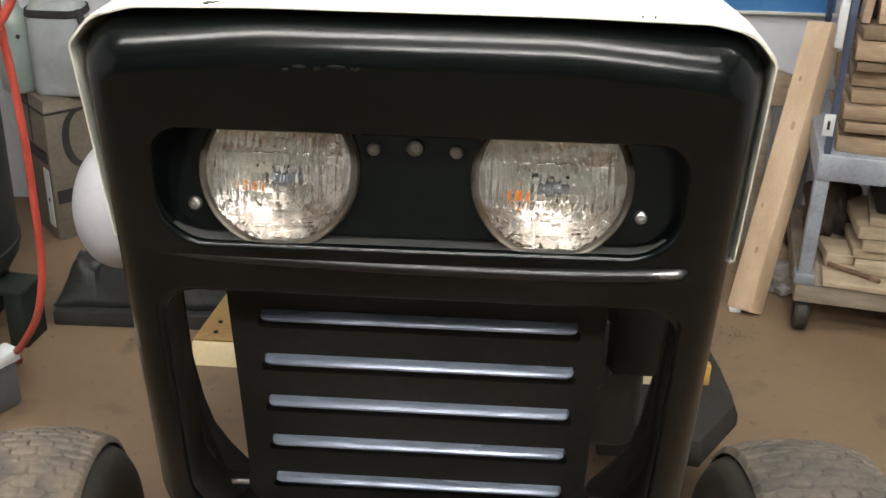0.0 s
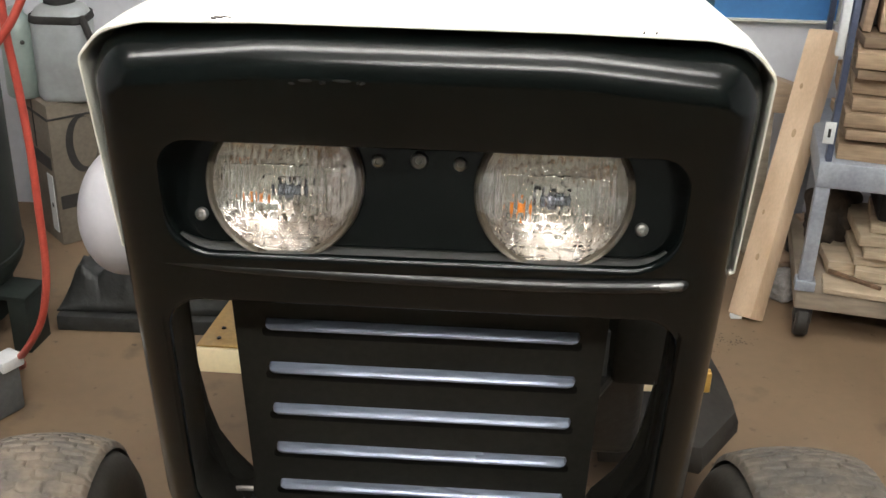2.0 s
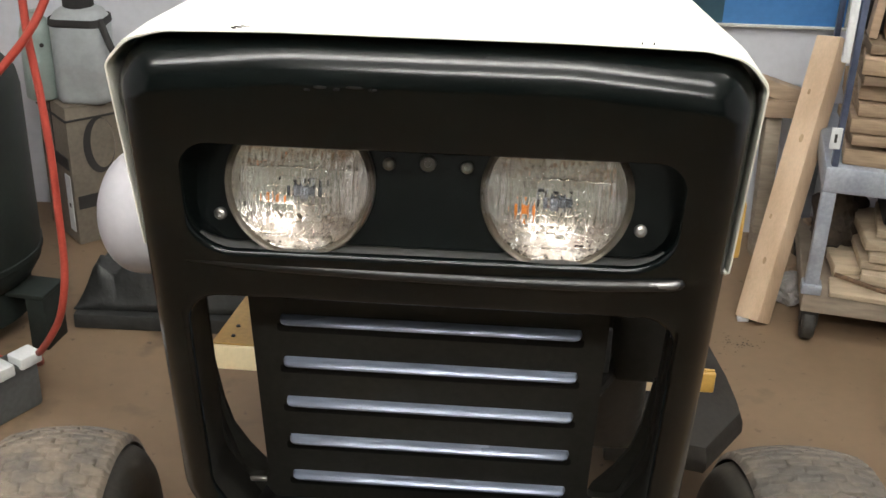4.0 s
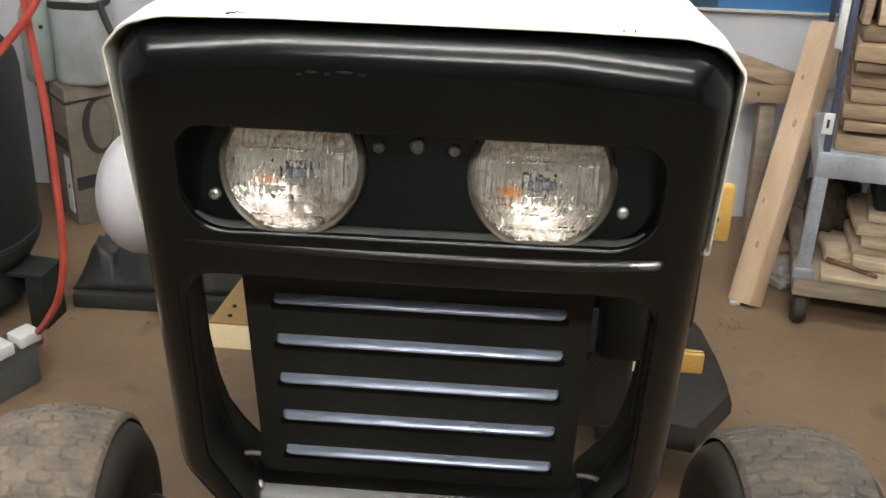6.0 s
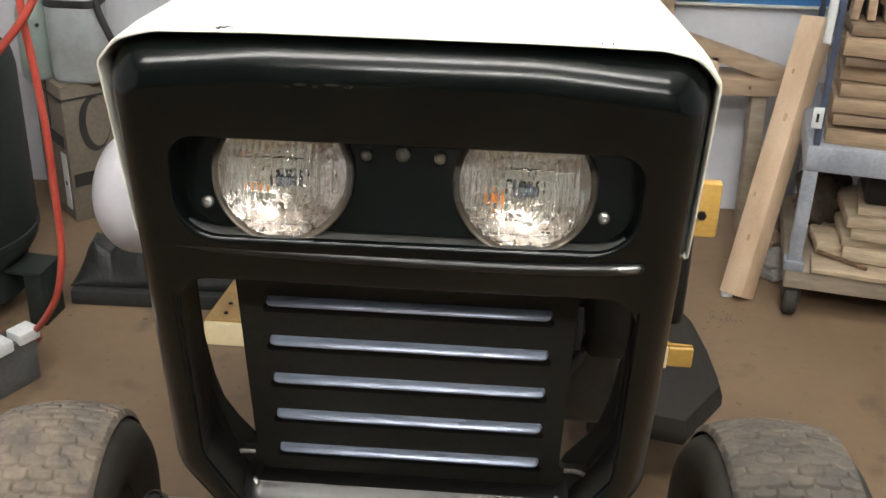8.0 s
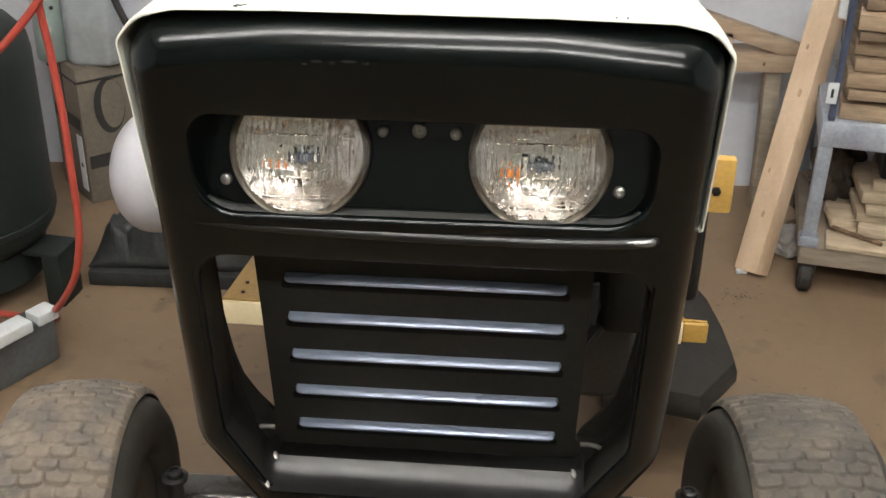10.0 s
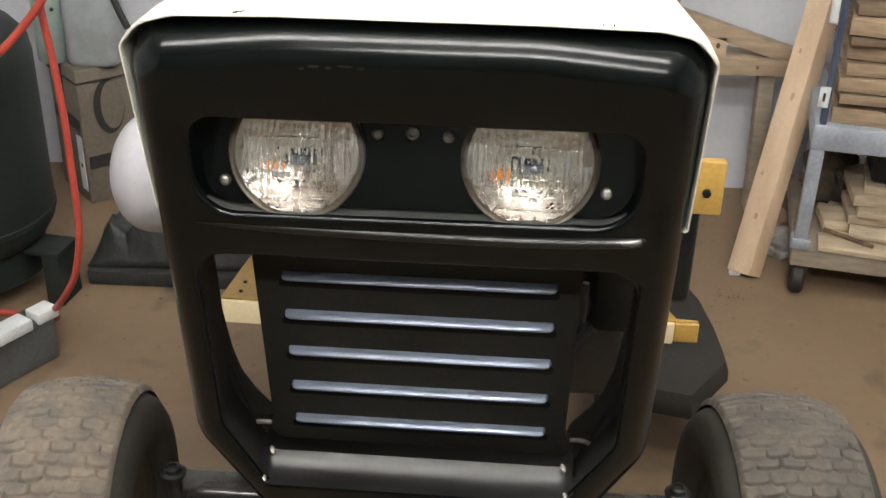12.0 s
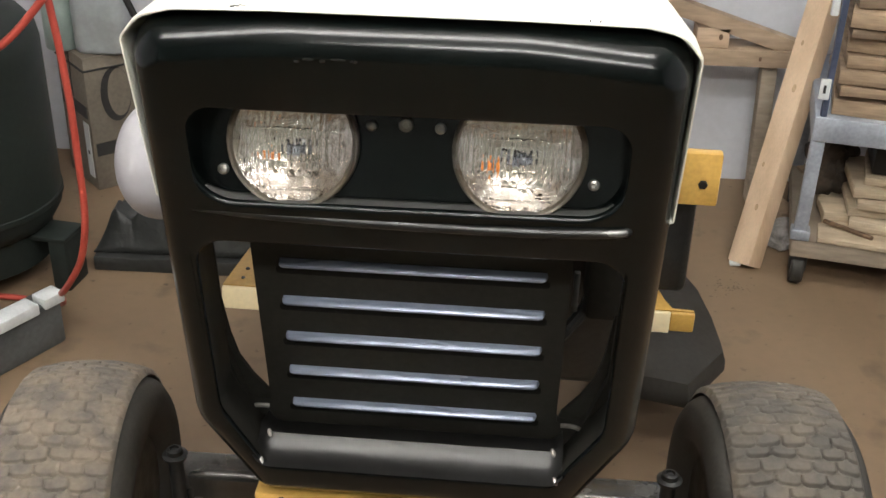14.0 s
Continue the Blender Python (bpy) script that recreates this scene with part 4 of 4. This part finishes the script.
# ---------------------------------------------------------------- right of the tractor
def leaning_timber():
    p, q = Vector((0.603, 1.365, 0.012)), Vector((0.7435, 1.60, 0.572))
    d = (q - p).normalized()
    f = Vector((-0.78, -0.62, 0.15))
    f = (f - d * f.dot(d)).normalized()
    sd = d.cross(f)
    m = Matrix(((sd.x, f.x, d.x, p.x), (sd.y, f.y, d.y, p.y), (sd.z, f.z, d.z, p.z), (0, 0, 0, 1)))
    t = base("leaning_timber", p, "clean sawn pine timber with knots leaning against the wall", "timber")
    n = (q - p).length
    part("beam", boxed((-0.03, -0.046, 0), (0.03, 0, n), m, 0.003, 2), PINE_S, t, "pale sawn pine")
    for x, z, r in ((0.004, 0.13, 0.006), (-0.012, 0.225, 0.0045), (0.006, 0.40, 0.0075), (-0.008, 0.5, 0.005)):
        bm = bmesh.new()
        lathe(bm, [(r, -0.001), (r * 0.85, 0.0004), (0.0001, 0.0006)], m @ Matrix.Translation((x, 0, z)) @ pose(0, 0, 0, -90, 0, 0) @ Matrix.Diagonal((0.8, 1.4, 1, 1)), 14)
        part("knot", bm, KNOT, t, "darker round knot")


KNOT_D = material("dark_knot", (0.2, 0.12, 0.07), 0.7, 0, (0.1, 0.06, 0.035), 90, 200, 0.6, 0.1, 0.1)
KNOT = material("pine_knot", (0.52, 0.36, 0.21), 0.6, 0, (0.42, 0.27, 0.15), 60, 200, 0.6, 0.1, 0.1)
PINE_S = material("clean_pine", (0.74, 0.56, 0.39), 0.6, 0, (0.62, 0.44, 0.285), 7, 120, 0.2, 0.06, 0.1, stretch=(3.0, 2.0, 0.22))
leaning_timber()


def bench():
    t = base("timber_trestle", (0.62, 1.69, 0), "low trestle of rough pine timbers against the wall", "trestle")

    def bar(name, p, q, wide, thick, fd, mat=None):
        p, q = Vector(p), Vector(q)
        d = (q - p).normalized()
        f = Vector(fd)
        f = (f - d * f.dot(d)).normalized()
        s = d.cross(f)
        m = Matrix(((s.x, f.x, d.x, p.x), (s.y, f.y, d.y, p.y), (s.z, f.z, d.z, p.z), (0, 0, 0, 1)))
        return part(name, boxed((-wide / 2, -thick, 0), (wide / 2, 0, (q - p).length), m, 0.002), mat or PINE_X, t)

    bar("rail", (0.15, 1.68, 0.378), (0.80, 1.68, 0.378), 0.040, 0.09, (0, -1, 0))
    bar("leg", (0.70, 1.70, 0.0), (0.686, 1.70, 0.357), 0.036, 0.038, (0, -1, 0), PLY)
    bar("leg", (0.2, 1.70, 0.0), (0.2, 1.70, 0.357), 0.042, 0.085, (0, -1, 0))
    bar("brace", (0.38, 1.69, 0.513), (0.745, 1.69, 0.398), 0.036, 0.04, (0, -1, 0))
    bar("block", (0.505, 1.69, 0.422), (0.58, 1.69, 0.422), 0.046, 0.06, (0, -1, 0))
    for x, z, k in ((0.655, 0.378, 0.005), (0.56, 0.424, 0.007)):
        bm = bmesh.new()
        lathe(bm, [(k, -0.001), (k * 0.8, 0.0006), (0.0001, 0.0008)], Matrix.Translation((x, 1.68 if z < 0.4 else 1.69, z)) @ pose(0, 0, 0, 90, 0, 0) @ Matrix.Diagonal((0.8, 1.2, 1, 1)), 12)
        part("knot", bm, KNOT_D, t, "dark knot")
    bar("upright", (0.44, 1.72, 0.398), (0.455, 1.72, 0.75), 0.045, 0.04, (0, -1, 0))


bench()


def poster():
    t = base("framed_poster", (0.65, 1.83, 0.53), "blue framed poster hung low on the wall", "poster")
    y = 1.838
    part("sheet", boxed((0.30, y - 0.010, 0.534), (0.845, y - 0.006, 0.95)), BLUE, t, "bright blue sheet")
    part("dark_panel", boxed((0.30, y - 0.013, 0.536), (0.565, y - 0.0105, 0.95)), NAVY, t, "dark teal panel")
    for lo, hi in (((0.294, 0.527), (0.851, 0.534)), ((0.294, 0.95), (0.851, 0.957)), ((0.294, 0.534), (0.3, 0.95)), ((0.845, 0.534), (0.851, 0.95))):
        part("frame_strip", boxed((lo[0], y - 0.02, lo[1]), (hi[0], y, hi[1]), None, 0.003), FRAMEW, t, "pale frame strip")


poster()

CART = Matrix.Translation((0.692, 1.30, 0)) @ pose(0, 0, 0, 0, 0, -12)


def cart():
    t = base("utility_cart", CART.translation, "blue-grey steel cart with plywood deck on casters", "cart")
    L, D = 0.55, 0.42
    part("deck", boxed((0, 0, 0.07), (L, D, 0.112), CART, 0.004), PLY, t, "grey weathered plywood deck")
    part("shelf", boxed((-0.002, -0.004, 0.338), (L, D, 0.392), CART, 0.005), CARTSTEEL, t, "blue-grey steel shelf tray")
    for x in (0.012, L - 0.012):
        for y in (0.012, D - 0.012):
            bm = boxed((x - 0.012, y - 0.012, 0.112), (x + 0.015, y - 0.006, 0.338), CART, 0.001)
            box(bm, (x - 0.012, y - 0.006, 0.112), (x - 0.006, y + 0.014, 0.338), CART, 0.001)
            part("post", bm, CARTSTEEL, t, "blue-grey steel angle post")
            bm = boxed((x - 0.004, y - 0.012, 0.392), (x + 0.008, y - 0.006, 0.95), CART, 0.001)
            box(bm, (x - 0.004, y - 0.006, 0.392), (x + 0.0, y + 0.012, 0.95), CART, 0.001)
            part("post", bm, CARTBLUE, t, "dark blue steel angle post")
            bm = bmesh.new()
            m = CART @ Matrix.Translation((x + 0.01, y + 0.012, 0.034)) @ pose(0, 0, 0, 0, 90, 0)
            lathe(bm, [(0.012, -0.014), (0.03, -0.014), (0.034, -0.009), (0.034, 0.009), (0.03, 0.014), (0.012, 0.014)], m, 28)
            part("caster", bm, RUBBER_IN, t, "black rubber caster wheel")
            part("caster_fork", boxed((x - 0.008, y - 0.006, 0.034), (x + 0.028, y + 0.03, 0.07), CART, 0.003), GREASY, t, "dark caster fork")
    part("foot_plate", boxed((-0.006, -0.006, 0.1125), (0.034, 0.03, 0.135), CART, 0.003), CARTSTEEL, t, "steel post foot")
    part("tag", boxed((-0.004, -0.006, 0.43), (0.016, -0.001, 0.472), CART, 0.0005), PAPER, t, "white paper tag with a small dark mark")
    part("tag_mark", boxed((0.003, -0.0075, 0.443), (0.008, -0.0055, 0.46), CART), PRINT, t, "dark mark")
    part("clip", boxed((-0.012, -0.012, 0.60), (0.004, 0.0, 0.72), CART, 0.004), PAPER, t, "white plastic clip on the post")


SACK = material("brown_sacking", (0.1, 0.075, 0.055), 0.9, 0, (0.055, 0.042, 0.032), 20, 120, 0.5, 0.3, 0.05)
CARTBLUE = material("dark_blue_steel", (0.09, 0.11, 0.17), 0.45, 0.2, (0.06, 0.075, 0.12), 14, 140, 0.4, 0.1, 0.1)
cart()


def cart_board(x, y, z, sx, sy, sz, rz, mat=None, name="board", label="old sawn board lying on the cart", group="boards on the cart", tilt=0):
    bm = boxed((0, 0, 0), (sx, sy, sz), None, 0.002)
    ob = new(name, mesh_of(name, bm, mat or ENDGRAIN))
    ob.matrix_world = CART @ pose(x, y, z, 0, tilt, rz)
    return tagged(ob, label, "board", group)


PALE = vary(material("pale_board", (0.58, 0.48, 0.35), 0.75, 0, (0.4, 0.31, 0.21), 16, 150, 0.6, 0.3, 0.1, stretch=(0.12, 0.3, 1.5)), 0.25)
rnd = random.Random(3)
z = 0.393
for h, gap, turn in ((0.033, 0.013, -3), (0.02, 0.003, 4), (0.028, 0.002, -1), (0.026, 0.004, 2), (0.03, 0.006, -4), (0.018, 0.003, 3), (0.03, 0.003, -6)):
    cart_board(0.024 + rnd.uniform(0, 0.018), 0.012 + rnd.uniform(-0.014, 0.024), z, 0.4, 0.2 + rnd.uniform(0, 0.1), h, turn, tilt=rnd.uniform(-0.8, 0.8))
    z += h + gap
cart_board(0.04, 0.02, z + 0.0, 0.3, 0.16, 0.02, 5)
for x, h, t in ((0.035, 0.16, 4), (0.066, 0.14, -3), (0.098, 0.18, -6)):
    cart_board(x, 0.05, z + 0.024, 0.016, 0.05, h, 0, PINE_X, "offcut", "short pine offcut standing on the boards", "offcuts on the cart", t)
cart_board(0.1, 0.03, z + 0.05, 0.3, 0.06, 0.025, 12, PINE_X, "offcut", "pine offcut lying on the boards", "offcuts on the cart", 8)
bm = boxed((0.03, 0.10, z + 0.022), (0.4, 0.3, z + 0.2), CART, 0.01)
solo("dark_bin", bm, GREASY, "dark plastic bin standing behind the boards", "bin")
z = 0.1135
rows = [(0.05, -0.004, 0.42, 0.075, 0.011, -2, 0.0), (0.062, 0.075, 0.36, 0.24, 0.013, 2, 0.0), (0.062, 0.08, 0.055, 0.08, 0.02, 9, 0.0135), (0.112, 0.05, 0.36, 0.2, 0.022, -5, 0.0135),
        (0.108, 0.07, 0.34, 0.18, 0.02, 3, 0.037), (0.122, 0.06, 0.33, 0.2, 0.017, -3, 0.059), (0.112, 0.075, 0.34, 0.18, 0.024, 5, 0.078), (0.13, 0.09, 0.3, 0.16, 0.018, -4, 0.104)]
for x, y, sx, sy, sz, r, up in rows:
    cart_board(x, y, z + up, sx, sy, sz, r, mat=PALE, label="pale sawn board stacked on the plywood deck", group="boards on the deck", tilt=rnd.uniform(-0.5, 0.5))
cart_board(0.06, 0.062, z + 0.016, 0.11, 0.009, 0.008, -24, mat=KNOT_D, name="stick", label="dark thin stick lying across the boards", group="", tilt=3)
bm = boxed((0.14, 0.1, z + 0.124), (0.4, 0.28, z + 0.19), CART, 0.01)
solo("dark_tin", bm, GREASY, "dark box on the stacked boards", "box")
bm = bmesh.new()
bmesh.ops.create_icosphere(bm, subdivisions=4, radius=1)
for v in bm.verts:
    d = 1 + 0.3 * noise.noise(v.co * 2.1 + Vector((4, 0, 0))) + 0.15 * noise.noise(v.co * 6)
    v.co = CART @ Vector((0.075 + v.co.x * 0.055 * d, 0.27 + v.co.y * 0.07 * d, max(z, z + 0.07 + v.co.z * 0.085 * d)))
solo("crumpled_sack", bm, SACK, "dark brown crumpled sack standing on the cart deck", "sack", smooth=50)


def offcut(x, y, sx, sy, sz, rz, z=0.0):
    bm = boxed((-sx / 2, -sy / 2, 0), (sx / 2, sy / 2, sz), None, 0.002)
    ob = new("offcut", mesh_of("offcut", bm, PINE_X))
    ob.matrix_world = pose(x, y, z, 0, 0, rz)
    tagged(ob, "pale timber offcut lying on the floor by the wall", "offcut", "offcuts on the floor")


for a in ((0.745, 1.62, 0.05, 0.09, 0.04, 20), (0.80, 1.66, 0.03, 0.03, 0.12, 10), (0.70, 1.55, 0.09, 0.04, 0.03, -30), (0.86, 1.64, 0.14, 0.06, 0.05, -12), (0.78, 1.52, 0.06, 0.05, 0.03, 40)):
    offcut(*a)


def rag(x, y, s, h, seed):
    bm = bmesh.new()
    bmesh.ops.create_icosphere(bm, subdivisions=4, radius=1)
    for v in bm.verts:
        d = 1 + 0.35 * noise.noise(v.co * 1.7 + Vector((seed, 0, 0))) + 0.16 * noise.noise(v.co * 5 + Vector((0, seed, 0)))
        v.co = Vector((x + v.co.x * s * d, y + v.co.y * s * d, max(0.0, h * 0.5 + v.co.z * h * 0.6 * d)))
    solo("crumpled_rag", bm, RAG, "crumpled pale grey rag on the floor", "rag", smooth=50)


RAG = material("grey_rag", (0.42, 0.4, 0.38), 0.9, 0, (0.3, 0.28, 0.26), 25, 150, 0.5, 0.2, 0.05)
rag(0.72, 1.49, 0.045, 0.05, 3)

# small litter on the floor below the leaning timber
bm = boxed((0.588, 1.37, 0), (0.612, 1.385, 0.008), None, 0.002)
solo("paper_scrap", bm, PAPER, "white paper scrap under the leaning timber", "scrap")


DIRT = material("brown_dirt", (0.13, 0.095, 0.065), 0.9, 0, (0.08, 0.06, 0.042), 200, 600, 0.5, 0.1, 0.05)


def floor_litter():
    bm = bmesh.new()
    r = random.Random(5)
    for k in range(45):
        x, y = 0.565 + r.gauss(0, 0.022), 1.275 + r.gauss(0, 0.014)
        s = r.uniform(0.0008, 0.0021)
        box(bm, (x - s, y - s * 0.6, 0), (x + s, y + s * 0.6, s * 0.5))
    for k in range(10):
        x, y = r.uniform(-0.75, 1.0), r.uniform(0.5, 1.6)
        s = r.uniform(0.0008, 0.0016)
        box(bm, (x - s, y - s * 0.6, 0), (x + s, y + s * 0.6, s * 0.5))
    solo("floor_crumbs", bm, DIRT, "dark crumbs of dirt on the floor", "dirt", kind="stuff", smooth=0)


floor_litter()
